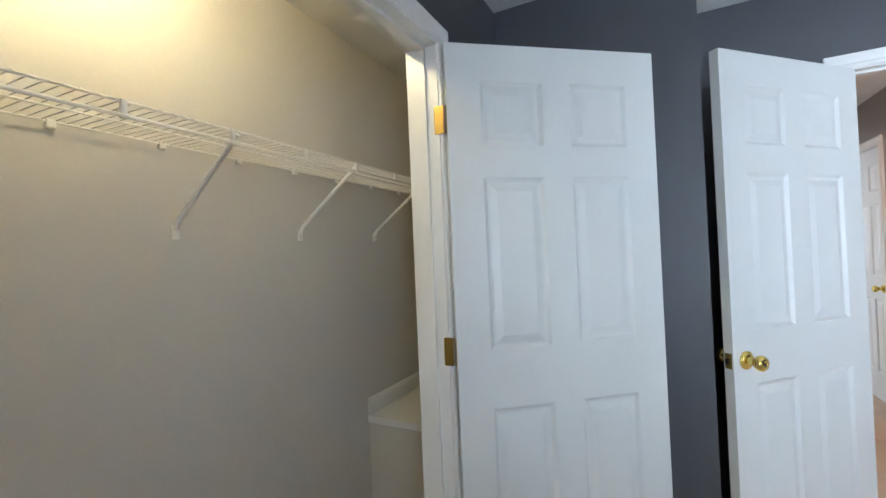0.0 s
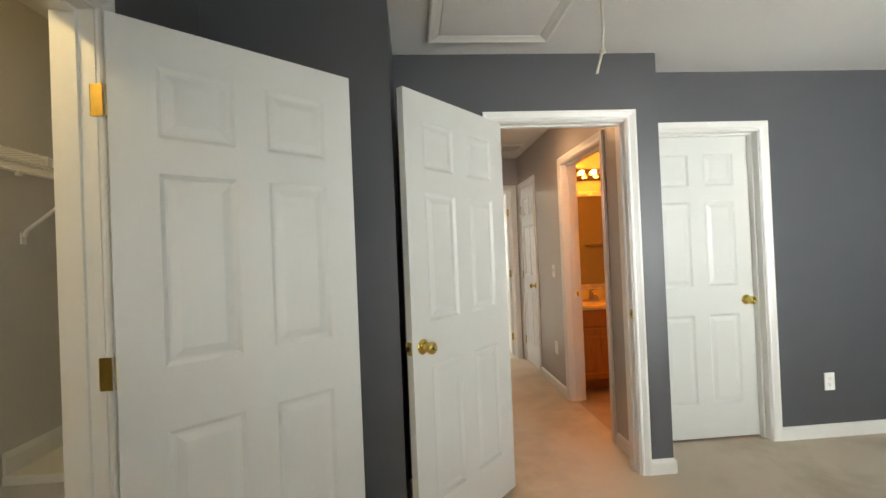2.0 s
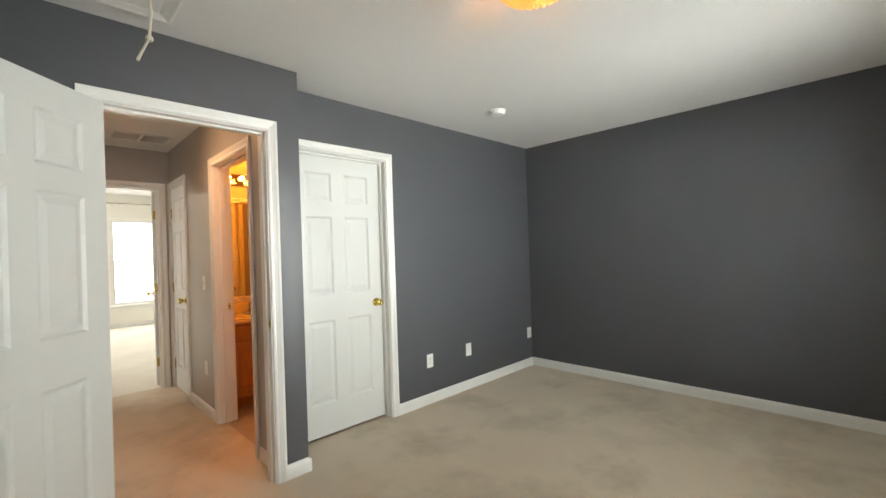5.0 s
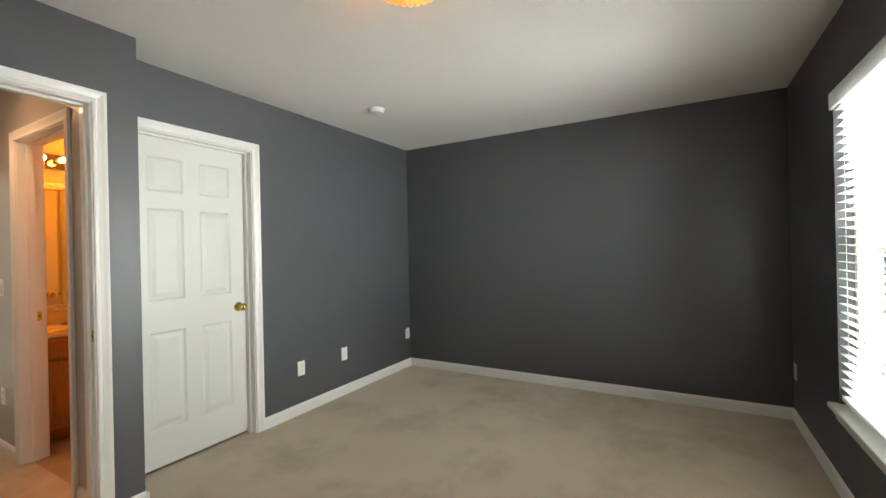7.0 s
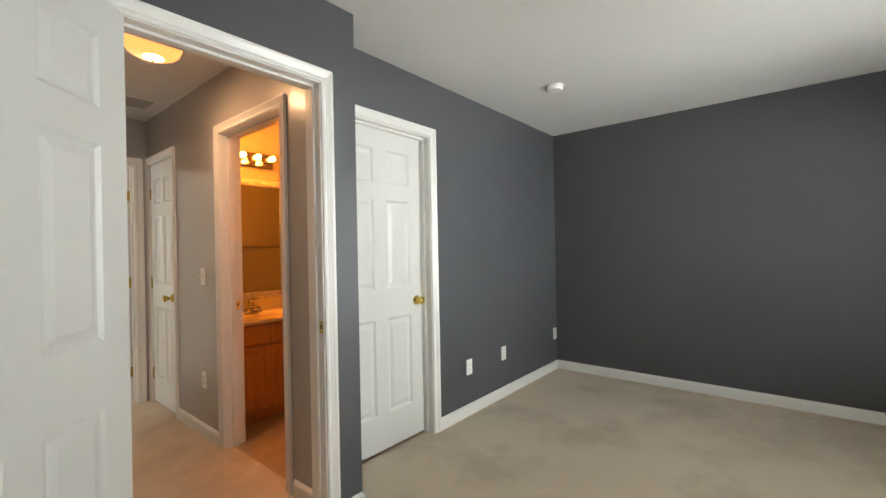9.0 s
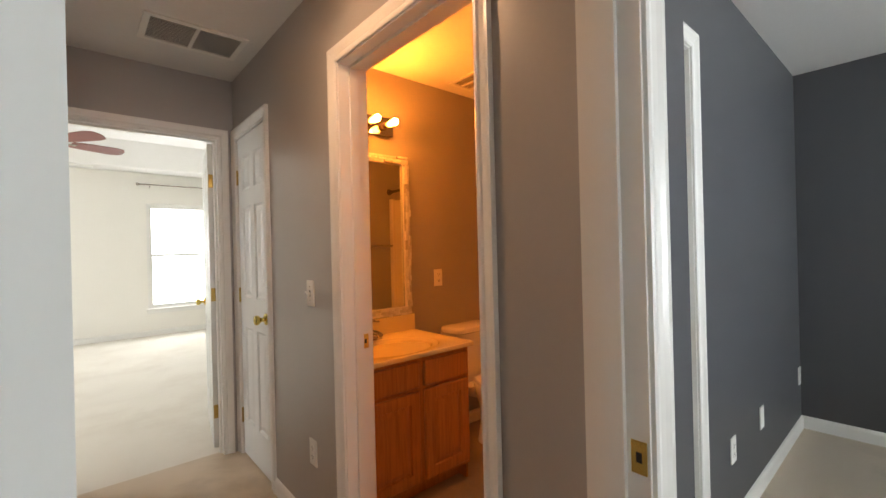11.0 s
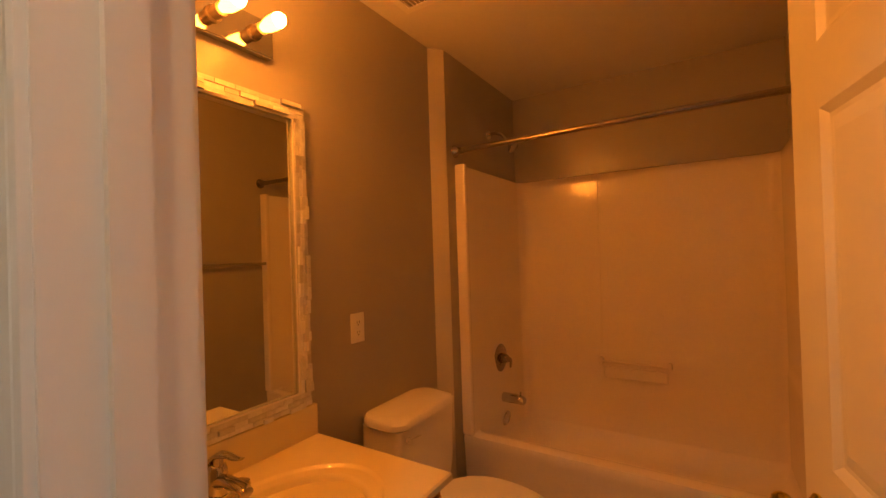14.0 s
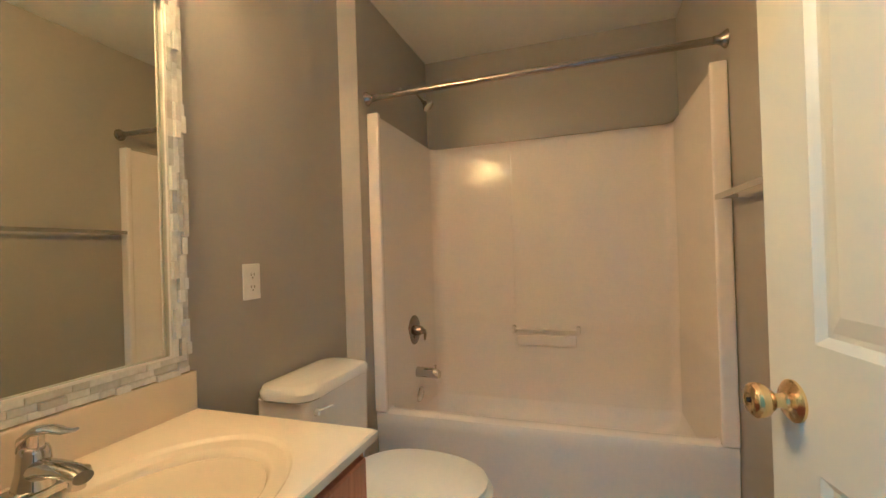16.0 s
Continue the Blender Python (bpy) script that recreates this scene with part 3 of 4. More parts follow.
# ---------------------------------------------------------------- windows
def window(name, m, w, z0, z1, depth, label, columns=1, sill=True):
    """A double-hung vinyl window; local x along the wall, y to the room, the room face at y = 0."""
    d = thing(name, m, label, "window", "", "structure")
    g = -depth + 0.03
    fr = 0.04
    bm = bmesh.new()
    box(bm, 0, fr, g - 0.03, g + 0.05, z0, z1)
    box(bm, w - fr, w, g - 0.03, g + 0.05, z0, z1)
    box(bm, fr, w - fr, g - 0.03, g + 0.05, z0, z0 + fr)
    box(bm, fr, w - fr, g - 0.03, g + 0.05, z1 - fr, z1)
    part("window_frame", bm, TRIM, d)
    zm = (z0 + z1) / 2 + 0.02
    cw = (w - 2 * fr - 0.05 * (columns - 1)) / columns
    for c in range(columns):
        a = fr + c * (cw + 0.05)
        if c:
            part("mullion", boxed(a - 0.05, a, g - 0.03, g + 0.052, z0 + fr, z1 - fr), TRIM, d)
        for lo_, hi_, yy in ((z0 + fr, zm + 0.02, g + 0.022), (zm - 0.02, z1 - fr, g - 0.008)):
            bm = bmesh.new()
            s = 0.038
            box(bm, a, a + s, yy - 0.014, yy + 0.014, lo_, hi_)
            box(bm, a + cw - s, a + cw, yy - 0.014, yy + 0.014, lo_, hi_)
            box(bm, a + s, a + cw - s, yy - 0.014, yy + 0.014, lo_, lo_ + s)
            box(bm, a + s, a + cw - s, yy - 0.014, yy + 0.014, hi_ - s, hi_)
            sash = part("sash", bm, TRIM, d)
            pane = part("pane", boxed(a + s, a + cw - s, yy - 0.003, yy + 0.003, lo_ + s, hi_ - s), GLASS, sash)
            pane.visible_shadow = False
    if sill:
        part("window_sill", boxed(-0.022, w + 0.022, g + 0.05, 0.045, z0 - 0.006, z0 + 0.020, bevel=0.006), TRIM, d)
        part("apron", boxed(-0.012, w + 0.012, 0.0005, 0.014, z0 - 0.062, z0 - 0.007, bevel=0.003), TRIM, d)
    return d


window("window_1", pose(2.83, SY, 0), 0.90, 0.445, 2.055, 0.15, "white double-hung window behind blinds")
# this one is out of view, assumed so daylight reaches door and hall jamb
window("window_4_assumed", pose(0.75, SY, 0), 0.90, 0.445, 2.055, 0.15, "white double-hung window behind blinds")
window("window_2", pose(2.795, 10.70, 0, 0, 0, 180), 0.92, 0.42, 2.17, 0.13, "white double-hung window, bright outside")
# west window is assumed, never in view; opening for the added fill
window("window_3_assumed", pose(-2.14, 9.2, 0, 0, 0, -90), 1.80, 0.46, 2.19, 0.13, "white double-hung window", columns=2)


def blinds(name, m, w, z0, z1, label):
    d = thing(name, m, label, "window blind", "window blinds")
    part("valance", boxed(-0.012, w + 0.012, 0.002, 0.016, z1 - 0.075, z1 + 0.01, bevel=0.004), BLIND, d)
    part("headrail", boxed(0.005, w - 0.005, -0.045, -0.002, z1 - 0.05, z1 - 0.008), BLIND, d)
    n = int((z1 - z0 - 0.08) / 0.043)
    me = None
    for i in range(n):
        if me is None:
            bm = bmesh.new()
            rings = []
            for x in (0.006, w - 0.006):
                top = [(x, -0.025 + 0.05 * k / 4, 0.0035 - 0.006 * (k / 2 - 1) ** 2 * 0.5) for k in range(5)]
                rings.append(top + [(px, py, pz - 0.0026) for px, py, pz in reversed(top)])
            loft(rings, bm)
            s = part("slat", bm, BLIND, d)
            me = s.data
        else:
            s = new("slat", me)
            s.parent = d
        s.matrix_basis = pose(0, -0.030, z1 - 0.085 - 0.043 * i, 10, 0, 0)
    part("bottom_rail", boxed(0.006, w - 0.006, -0.055, -0.005, z0 + 0.024, z0 + 0.040, bevel=0.003), BLIND, d)
    for x in (0.12, w / 2, w - 0.12):
        for y in (-0.052, -0.008):
            part("ladder_cord", tube([(x, y, z0 + 0.03), (x, y, z1 - 0.04)], 0.0011, 5), BLIND, d)
    part("tilt_wand", tube([(0.07, 0.004, z1 - 0.07), (0.07, 0.006, z1 - 0.65)], 0.004, 8), GLASS, d)
    return d


blinds("window_blind", pose(2.835, SY, 0), 0.89, 0.465, 2.055, "white slatted window blind, lowered, slats tilted open")
# blind of the assumed window, likewise unseen
blinds("window_blind", pose(0.755, SY, 0), 0.89, 0.465, 2.055, "white slatted window blind, lowered, slats tilted open")

# ---------------------------------------------------------------- closet
cb = thing("closet_bench", Matrix(), "cream painted boxed-in platform at the closet end", "platform", "", "structure")
part("platform_body", boxed(-1.079, -0.476, 2.033, 2.749, 0, 0.515), CREAM, cb)
part("platform_top", boxed(-1.079, -0.476, 2.024, 2.749, 0.515, 0.55, bevel=0.004), TRIM, cb)

ws = thing("wire_shelf", Matrix(), "white vinyl-coated wire closet shelf on braces", "shelf")
S0, S1, SF, SB, SZ = -0.45, 2.70, -0.751, -1.068, 1.711
for x, z, r in ((SF, SZ, 0.0034), (SF + 0.002, SZ - 0.032, 0.0050), (SB, SZ + 0.012, 0.0032), ((SF + SB) / 2, SZ + 0.002, 0.003)):
    part("rail_wire", tube([(x, S0, z), (x, S1, z)], r, 8), WIRE, ws, "", True)
wire = None
for i in range(int((S1 - S0) / 0.0254)):
    if wire is None:
        o = part("deck_wire", tube([(SB, 0, SZ + 0.015), (SF, 0, SZ + 0.004), (SF + 0.0035, 0, SZ - 0.001)], 0.0017, 5), WIRE, ws, "", True)
        wire = o.data
    else:
        o = new("deck_wire", wire)
        o.parent = ws
    o.matrix_basis = pose(0, S0 + 0.02 + 0.0254 * i, 0)
for yy in (0.02, 0.28, 0.55, 0.813, 1.075, 1.341, 1.602, 1.866, 2.13, 2.40):
    part("lip_clip", boxed(SF - 0.004, SF + 0.006, yy - 0.006, yy + 0.006, SZ - 0.038, SZ + 0.004, bevel=0.001), WIRE, ws)
for yy in (0.10, 0.595, 1.095, 1.610, 2.132):
    br = part("brace", tube([(SF - 0.004, yy, SZ - 0.006), (SB + 0.006, yy + 0.01, 1.487), (SB - 0.003, yy + 0.01, 1.462)], 0.0075, 8), WIRE, ws, "white diagonal steel brace", True)
    part("brace_foot", boxed(SB - 0.011, SB - 0.004, yy - 0.002, yy + 0.022, 1.432, 1.478, bevel=0.002), WIRE, br)
for i in range(11):
    yy = -0.25 + 0.264 * i
    part("wall_clip", boxed(SB - 0.011, SB + 0.006, yy - 0.010, yy + 0.010, SZ - 0.004, SZ + 0.018, bevel=0.003), WIRE, ws)

cl = thing("closet_lamp", pose(-0.80, 0.80, H), "bare warm bulb on a white closet ceiling holder", "ceiling lamp")
part("lamp_holder", lathe([(0.0, 0.0), (0.055, 0.0), (0.055, -0.012), (0.03, -0.03), (0.0, -0.03)], 24), PORCELAIN, cl, "", True)
part("bulb", lathe([(0.0, -0.03), (0.013, -0.03), (0.015, -0.05), (0.03, -0.075), (0.03, -0.095), (0.018, -0.118), (0.0, -0.124)], 20), CLOSETGLOW, cl, "", True)

# ---------------------------------------------------------------- bedroom ceiling and walls
def recessed_hatch():
    d = thing("attic_hatch", Matrix(), "white attic access hatch with moulded trim in the ceiling", "ceiling hatch")
    X0, X1, Y0, Y1 = 0.62, 1.262, 1.18, 2.505
    w = 0.055
    prof = [(0.0, 0.0), (0.0, -0.016), (0.012, -0.018), (0.030, -0.011), (0.045, -0.008), (w, -0.004), (w, 0.0)]

    def ring(cx, cy):
        return [(X0 + o if cx == 0 else X1 - o, Y0 + o if cy == 0 else Y1 - o, H + z) for o, z in prof]
    cs = [(0, 0), (1, 0), (1, 1), (0, 1)]
    for i in range(4):
        part("trim", loft([ring(*cs[i]), ring(*cs[(i + 1) % 4])]), TRIM, d)
    part("hatch_panel", boxed(X0 + w + 0.004, X1 - w - 0.004, Y0 + w + 0.004, Y1 - w - 0.004, H - 0.006, H - 0.001, bevel=0.001), CEIL, d)
    return d


recessed_hatch()

sd = thing("smoke_detector", pose(3.508, 2.322, H), "round white smoke detector on the ceiling", "smoke detector")
part("base_ring", lathe([(0.0, 0.0), (0.066, 0.0), (0.066, -0.010), (0.0, -0.010)], 36), PLASTIC, sd, "", True)
part("housing", lathe([(0.058, -0.010), (0.058, -0.024), (0.052, -0.033), (0.030, -0.038), (0.0, -0.038)], 36), PLASTIC, sd, "", True)
part("test_button", lathe([(0.0, -0.037), (0.010, -0.0375), (0.010, -0.041), (0.0, -0.041)], 16), PLASTIC, sd, "", True)


def flush_lamp(name, m, r, label, ribs, glow_mat, deep, drop):
    """A lamp with an open ribbed glass bowl that hangs drop below the ceiling round its bulb."""
    d = thing(name, m, label, "ceiling lamp")
    part("canopy", lathe([(0.0, 0.0), (0.075, 0.0), (0.078, -0.008), (0.060, -0.020), (0.0, -0.022)], 32), WORN_BRASS, d, "brass lamp canopy", True)
    part("bulb", lathe([(0.0, -0.022), (0.014, -0.022), (0.028, -0.040), (0.030, -0.055), (0.020, -0.072), (0.0, -0.078)], 20), ROOMBULB, d, "lit warm bulb", True)
    seg, rings = ribs * 4, []
    for side in (0, 1):
        for k in (range(10) if side == 0 else range(9, -1, -1)):
            a = k / 9 * math.pi / 2
            rr, z = (r - 0.004 * side) * max(math.cos(a), 0.0) ** 0.6, -drop - (deep - 0.004 * side) * math.sin(a)
            rr = max(rr, 0.004)
            rings.append([((rr * (1 + 0.035 * math.cos(ribs * 2 * math.pi * i / seg))) * math.cos(2 * math.pi * i / seg),
                           (rr * (1 + 0.035 * math.cos(ribs * 2 * math.pi * i / seg))) * math.sin(2 * math.pi * i / seg), z - 0.004 * math.cos(ribs * 2 * math.pi * i / seg + k)) for i in range(seg)])
    part("shade", loft(rings, cap0=False, cap1=False), glow_mat, d, "glowing ribbed amber glass shade", True)
    for k in range(3):
        a = radians(30 + 120 * k)
        part("shade_arm", tube([(0.06 * math.cos(a), 0.06 * math.sin(a), -0.014), (r * 0.98 * math.cos(a), r * 0.98 * math.sin(a), -drop - 0.004)], 0.003, 8), WORN_BRASS, d, "", True)
    # unseen blades round the bulb, added to cast irregular streaks on the ceiling
    rng_ = random.Random(3)
    for k in range(22):
        a = 2 * math.pi * (k + rng_.uniform(-0.3, 0.3)) / 22
        w = rng_.uniform(0.006, 0.019)
        part("gallery_leaf", boxed(-0.001, 0.001, -w, w, -drop - 0.006, -0.003), WORN_BRASS, d).matrix_basis = pose(r * 0.62 * math.cos(a), r * 0.62 * math.sin(a), 0, 0, 0, math.degrees(a))
    z = -drop - deep
    part("finial", lathe([(0.0, z + 0.004), (0.009, z), (0.011, z - 0.006), (0.005, z - 0.014), (0.0, z - 0.015)], 16), WORN_BRASS, d, "", True)
    return d


flush_lamp("ceiling_lamp", pose(2.20, 1.12, H), 0.165, "ribbed amber glass ceiling lamp, lit", 26, DOME, 0.088, 0.048)

def pan_lamp(name, m, label):
    """A dark brass pan close to the ceiling with a shallow seeded amber glass bowl."""
    d = thing(name, m, label, "ceiling lamp")
    part("pan", lathe([(0.0, 0.0), (0.118, 0.0), (0.134, -0.006), (0.138, -0.020), (0.132, -0.034), (0.112, -0.038), (0.0, -0.038)], 40), DARK_BRASS, d, "dark antique brass pan", True)
    part("trim_ring", lathe([(0.128, -0.034), (0.140, -0.036), (0.142, -0.042), (0.136, -0.046), (0.126, -0.042), (0.128, -0.034)], 40), WORN_BRASS, d, "", True)
    seg, rings = 80, []
    for side in (0, 1):
        for k in (range(9) if side == 0 else range(8, -1, -1)):
            a = k / 8 * math.pi / 2
            rr = max((0.134 - 0.004 * side) * math.cos(a) ** 0.55, 0.004) if k < 8 else 0.004
            z = -0.042 - (0.078 - 0.004 * side) * math.sin(a)
            rings.append([((rr * (1 + 0.018 * math.cos(20 * 2 * math.pi * i / seg))) * math.cos(2 * math.pi * i / seg),
                           (rr * (1 + 0.018 * math.cos(20 * 2 * math.pi * i / seg))) * math.sin(2 * math.pi * i / seg), z) for i in range(seg)])
    part("bowl", loft(rings, cap0=False, cap1=False), HALLDOME, d, "glowing amber glass bowl", True)
    # added disc: gives the bowl its bright core and lights the hall
    part("core_glow_disc", lathe([(0.0, -0.128), (0.028, -0.126), (0.048, -0.118), (0.050, -0.113), (0.0, -0.112)], 28), HALLBULB, d, "added glowing disc standing in for the bulb behind the bowl", True)
    part("finial", lathe([(0.0, -0.126), (0.008, -0.128), (0.010, -0.134), (0.005, -0.141), (0.0, -0.142)], 16), WORN_BRASS, d, "", True)
    return d


pan_lamp("hall_ceiling_lamp", pose(1.375, 3.615, H), "shallow amber glass hall lamp under a dark brass pan, lit")


def outlet(name, m, label, holes=True, cat="power outlet"):
    """A cover plate, local x along the wall and y out of it, centred."""
    d = thing(name, m, label, cat, "wall plates")
    part("cover_plate", boxed(-0.036, 0.036, 0.0, 0.006, -0.058, 0.058, bevel=0.0025), PLASTIC, d)
    if holes:
        for z in (-0.020, 0.020):
            s = part("socket", lathe([(0.0, 0.0), (0.0165, 0.0), (0.0165, 0.002), (0.0, 0.002)], 20, Matrix.Translation((0, 0.006, z)) @ Matrix.Rotation(radians(-90), 4, "X")), PLASTIC, d)
            for x in (-0.0065, 0.0065):
                part("slot", boxed(x - 0.0011, x + 0.0011, 0.0079, 0.0084, z - 0.001, z + 0.0075), DARK, s)
            part("earth_hole", boxed(-0.0022, 0.0022, 0.0079, 0.0084, z - 0.0095, z - 0.0050), DARK, s)
    part("screw", lathe([(0.0, 0.0), (0.003, 0.0), (0.0025, 0.001), (0.0, 0.0012)], 10, Matrix.Translation((0, 0.006, 0)) @ Matrix.Rotation(radians(-90), 4, "X")), PLASTIC, d)
    return d


S180 = pose(0, 0, 0, 0, 0, 180)
outlet("outlet", Matrix.Translation((3.222, YC, 0.365)) @ S180, "white power outlet on the slate wall", True)
outlet("cable_plate", Matrix.Translation((3.722, YC, 0.370)) @ S180, "white blank cable plate on the slate wall", False, "wall plate")
outlet("outlet", Matrix.Translation((4.735, YC, 0.370)) @ S180, "white power outlet near the room corner", True)
outlet("outlet", pose(4.715, SY, 0.371), "white power outlet under the window wall corner", True)
outlet("hall_outlet", pose(HX, 4.18, 0.392, 0, 0, 90), "white power outlet on the hall wall", True)
outlet("bathroom_outlet", Matrix.Translation((2.926, BN, 1.099)) @ S180, "white power outlet above the toilet", True)
sw = outlet("light_switch", pose(HX, 4.170, 1.113, 0, 0, 90), "white toggle light switch on the hall wall", False, "light switch")
part("toggle_slot", boxed(-0.0062, 0.0062, 0.0055, 0.0066, -0.0135, 0.0135), DARK, sw, "dark toggle slot")
for z in (-0.030, 0.030):
    part("plate_screw", lathe([(0.0, 0.0), (0.0035, 0.0), (0.003, 0.001), (0.0, 0.0014)], 10, Matrix.Translation((0, 0.006, z)) @ Matrix.Rotation(radians(-90), 4, "X")), NICKEL, sw, "steel screw")
part("toggle", loft([[(-0.005, 0.006, -0.010), (0.005, 0.006, -0.010), (0.005, 0.006, 0.004), (-0.005, 0.006, 0.004)],
                     [(-0.004, 0.027, 0.004), (0.004, 0.027, 0.004), (0.004, 0.027, 0.012), (-0.004, 0.027, 0.012)]]), PLASTIC, sw)


def register(name, m, w, l, n, label):
    """A ceiling grille: local x by y, hanging at z = 0."""
    d = thing(name, m, label, "air vent")
    bm = bmesh.new()
    f = 0.028
    box(bm, 0, w, 0, f, -0.008, 0)
    box(bm, 0, w, l - f, l, -0.008, 0)
    box(bm, 0, f, f, l - f, -0.008, 0)
    box(bm, w - f, w, f, l - f, -0.008, 0)
    box(bm, w / 2 - 0.008, w / 2 + 0.008, f, l - f, -0.008, 0)
    part("frame", bm, PLASTIC, d)
    part("backing", boxed(f, w - f, f, l - f, -0.0015, -0.0005), VENTBACK, d)
    me = None
    for i in range(n):
        y = f + (l - 2 * f) * (i + 0.5) / n
        for a, b in ((f, w / 2 - 0.008), (w / 2 + 0.008, w - f)):
            if me is None:
                s = part("slat", boxed(0, b - a, -0.0035, 0.0035, -0.0007, 0.0007), PLASTIC, d)
                me = s.data
            else:
                s = new("slat", me)
                s.parent = d
            s.matrix_basis = pose(a, y, -0.0045, 35, 0, 0)
    return d


register("hall_vent", pose(1.27, 4.70, H), 0.46, 0.30, 16, "white slatted return air grille in the hall ceiling")
register("bathroom_vent", pose(2.965, 4.205, H), 0.215, 0.285, 12, "white slatted exhaust grille in the bathroom ceiling")

# pull cord of the attic hatch
pc = thing("pull_cord", Matrix(), "frayed off-white pull cord hanging from the ceiling hatch", "cord")
CX, CY, CZ = 0.950, 1.250, 1.715
part("cord", tube([(CX, CY, H - 0.004), (CX + 0.004, CY, H - 0.10), (CX - 0.004, CY + 0.002, H - 0.19), (CX + 0.006, CY, CZ + 0.11), (CX + 0.002, CY, CZ + 0.06), (CX - 0.022, CY - 0.020, CZ)], 0.0031, 8), ROPE, pc, "", True)
part("knot", lathe([(0.0, -0.008), (0.006, -0.005), (0.0075, 0.0), (0.006, 0.005), (0.0, 0.008)], 12, Matrix.Translation((CX + 0.002, CY, CZ + 0.058))), ROPE, pc, "", True)

# ---------------------------------------------------------------- bathroom
def rrect(x0, x1, y0, y1, z, r, k=6):
    out = []
    for cx, cy, a0 in ((x1 - r, y1 - r, 0), (x0 + r, y1 - r, 90), (x0 + r, y0 + r, 180), (x1 - r, y0 + r, 270)):
        for i in range(k + 1):
            a = radians(a0 + 90 * i / k)
            out.append((cx + r * math.cos(a), cy + r * math.sin(a), z))
    return out


# vanity
VX0, VX1, VF = 1.938, 2.677, 4.060
va = thing("vanity_cabinet", pose(0, 0, 0), "honey oak bathroom vanity with drawer and raised-panel doors", "cabinet")
bm = bmesh.new()
box(bm, VX0, VX0 + 0.016, VF + 0.020, BN - 0.001, 0.09, 0.748)
box(bm, VX1 - 0.016, VX1, VF + 0.020, BN - 0.001, 0.0, 0.748)
box(bm, VX0 + 0.016, VX1 - 0.016, VF + 0.020, BN - 0.002, 0.09, 0.106)
box(bm, VX0 + 0.016, VX1 - 0.016, VF + 0.080, VF + 0.092, 0.0, 0.089)
box(bm, VX0 + 0.016, VX1 - 0.016, BN - 0.012, BN - 0.002, 0.107, 0.748)
part("body", bm, OAK, va)
bm = bmesh.new()
for a, b in ((VX0, 1.965), (2.307, 2.362), (2.645, VX1)):
    box(bm, a, b, VF + 0.001, VF + 0.0195, 0.09, 0.748)
for z0_, z1_ in ((0.09, 0.125), (0.570, 0.610), (0.719, 0.748)):
    for a, b in ((1.965, 2.307), (2.362, 2.645)):
        box(bm, a, b, VF + 0.002, VF + 0.0195, z0_, z1_)
part("face_frame", bm, OAK, va)


def raised_front(x0_, x1_, z0_, z1_, frame_w, label):
    w, h = x1_ - x0_, z1_ - z0_
    bm = bmesh.new()
    steps = [(0.0, 0.0), (0.0, -0.014), (0.005, -0.019)]
    if frame_w:
        steps += [(frame_w, -0.019), (frame_w + 0.004, -0.011), (frame_w + 0.010, -0.011), (frame_w + 0.032, -0.0175)]
    rows = [[(x0_ + i, VF + d, z0_ + i), (x1_ - i, VF + d, z0_ + i), (x1_ - i, VF + d, z1_ - i), (x0_ + i, VF + d, z1_ - i)] for i, d in steps]
    loft(rows, bm)
    return bm


for a, b in ((1.955, 2.317), (2.352, 2.657)):
    part("drawer_front", raised_front(a, b, 0.597, 0.727, 0, ""), OAK, va)
    part("door", raised_front(a, b, 0.115, 0.577, 0.055, ""), OAK, va)

vt = thing("bathroom_countertop", Matrix(), "cream cultured marble vanity top with oval basin", "countertop")
TX0, TX1, TY0, TY1, TZ = 1.937, 2.700, 4.034, 4.578, 0.774
SCX, SCY = 2.312, 4.275
n = 64


def rim(z, inset):
    out = []
    for i in range(n):
        a = 2 * math.pi * i / n
        c, s = math.cos(a), math.sin(a)
        x0_, x1_, y0_, y1_ = TX0 + inset, TX1 - inset, TY0 + inset, TY1 - inset
        k = min((x1_ - SCX) / c if c > 1e-6 else (x0_ - SCX) / c if c < -1e-6 else 1e9, (y1_ - SCY) / s if s > 1e-6 else (y0_ - SCY) / s if s < -1e-6 else 1e9)
        out.append((SCX + k * c, SCY + k * s, z))
    corner = [(x1_, y1_), (x0_, y1_), (x0_, y0_), (x1_, y0_)]
    for cx_, cy_ in corner:
        i = min(range(n), key=lambda j: (out[j][0] - cx_) ** 2 + (out[j][1] - cy_) ** 2)
        out[i] = (cx_, cy_, z)
    return out


def basin(z, rx, ry, dy=0.0):
    return [(SCX + rx * math.cos(2 * math.pi * i / n), SCY + dy + ry * math.sin(2 * math.pi * i / n), z) for i in range(n)]


rows = [rim(TZ - 0.026, 0.004), rim(TZ - 0.022, 0.0), rim(TZ - 0.005, 0.0), rim(TZ, 0.005),
        basin(TZ, 0.292, 0.214), basin(TZ - 0.002, 0.288, 0.210), basin(TZ - 0.007, 0.284, 0.206), basin(TZ - 0.009, 0.278, 0.200), basin(TZ - 0.010, 0.252, 0.178), basin(TZ - 0.012, 0.246, 0.172), basin(TZ - 0.020, 0.240, 0.167),
        basin(TZ - 0.045, 0.226, 0.155), basin(TZ - 0.080, 0.196, 0.132), basin(TZ - 0.108, 0.14, 0.095), basin(TZ - 0.120, 0.08, 0.06), basin(TZ - 0.124, 0.03, 0.03)]
top = part("slab", loft(rows), MARBLE, vt, "", True)
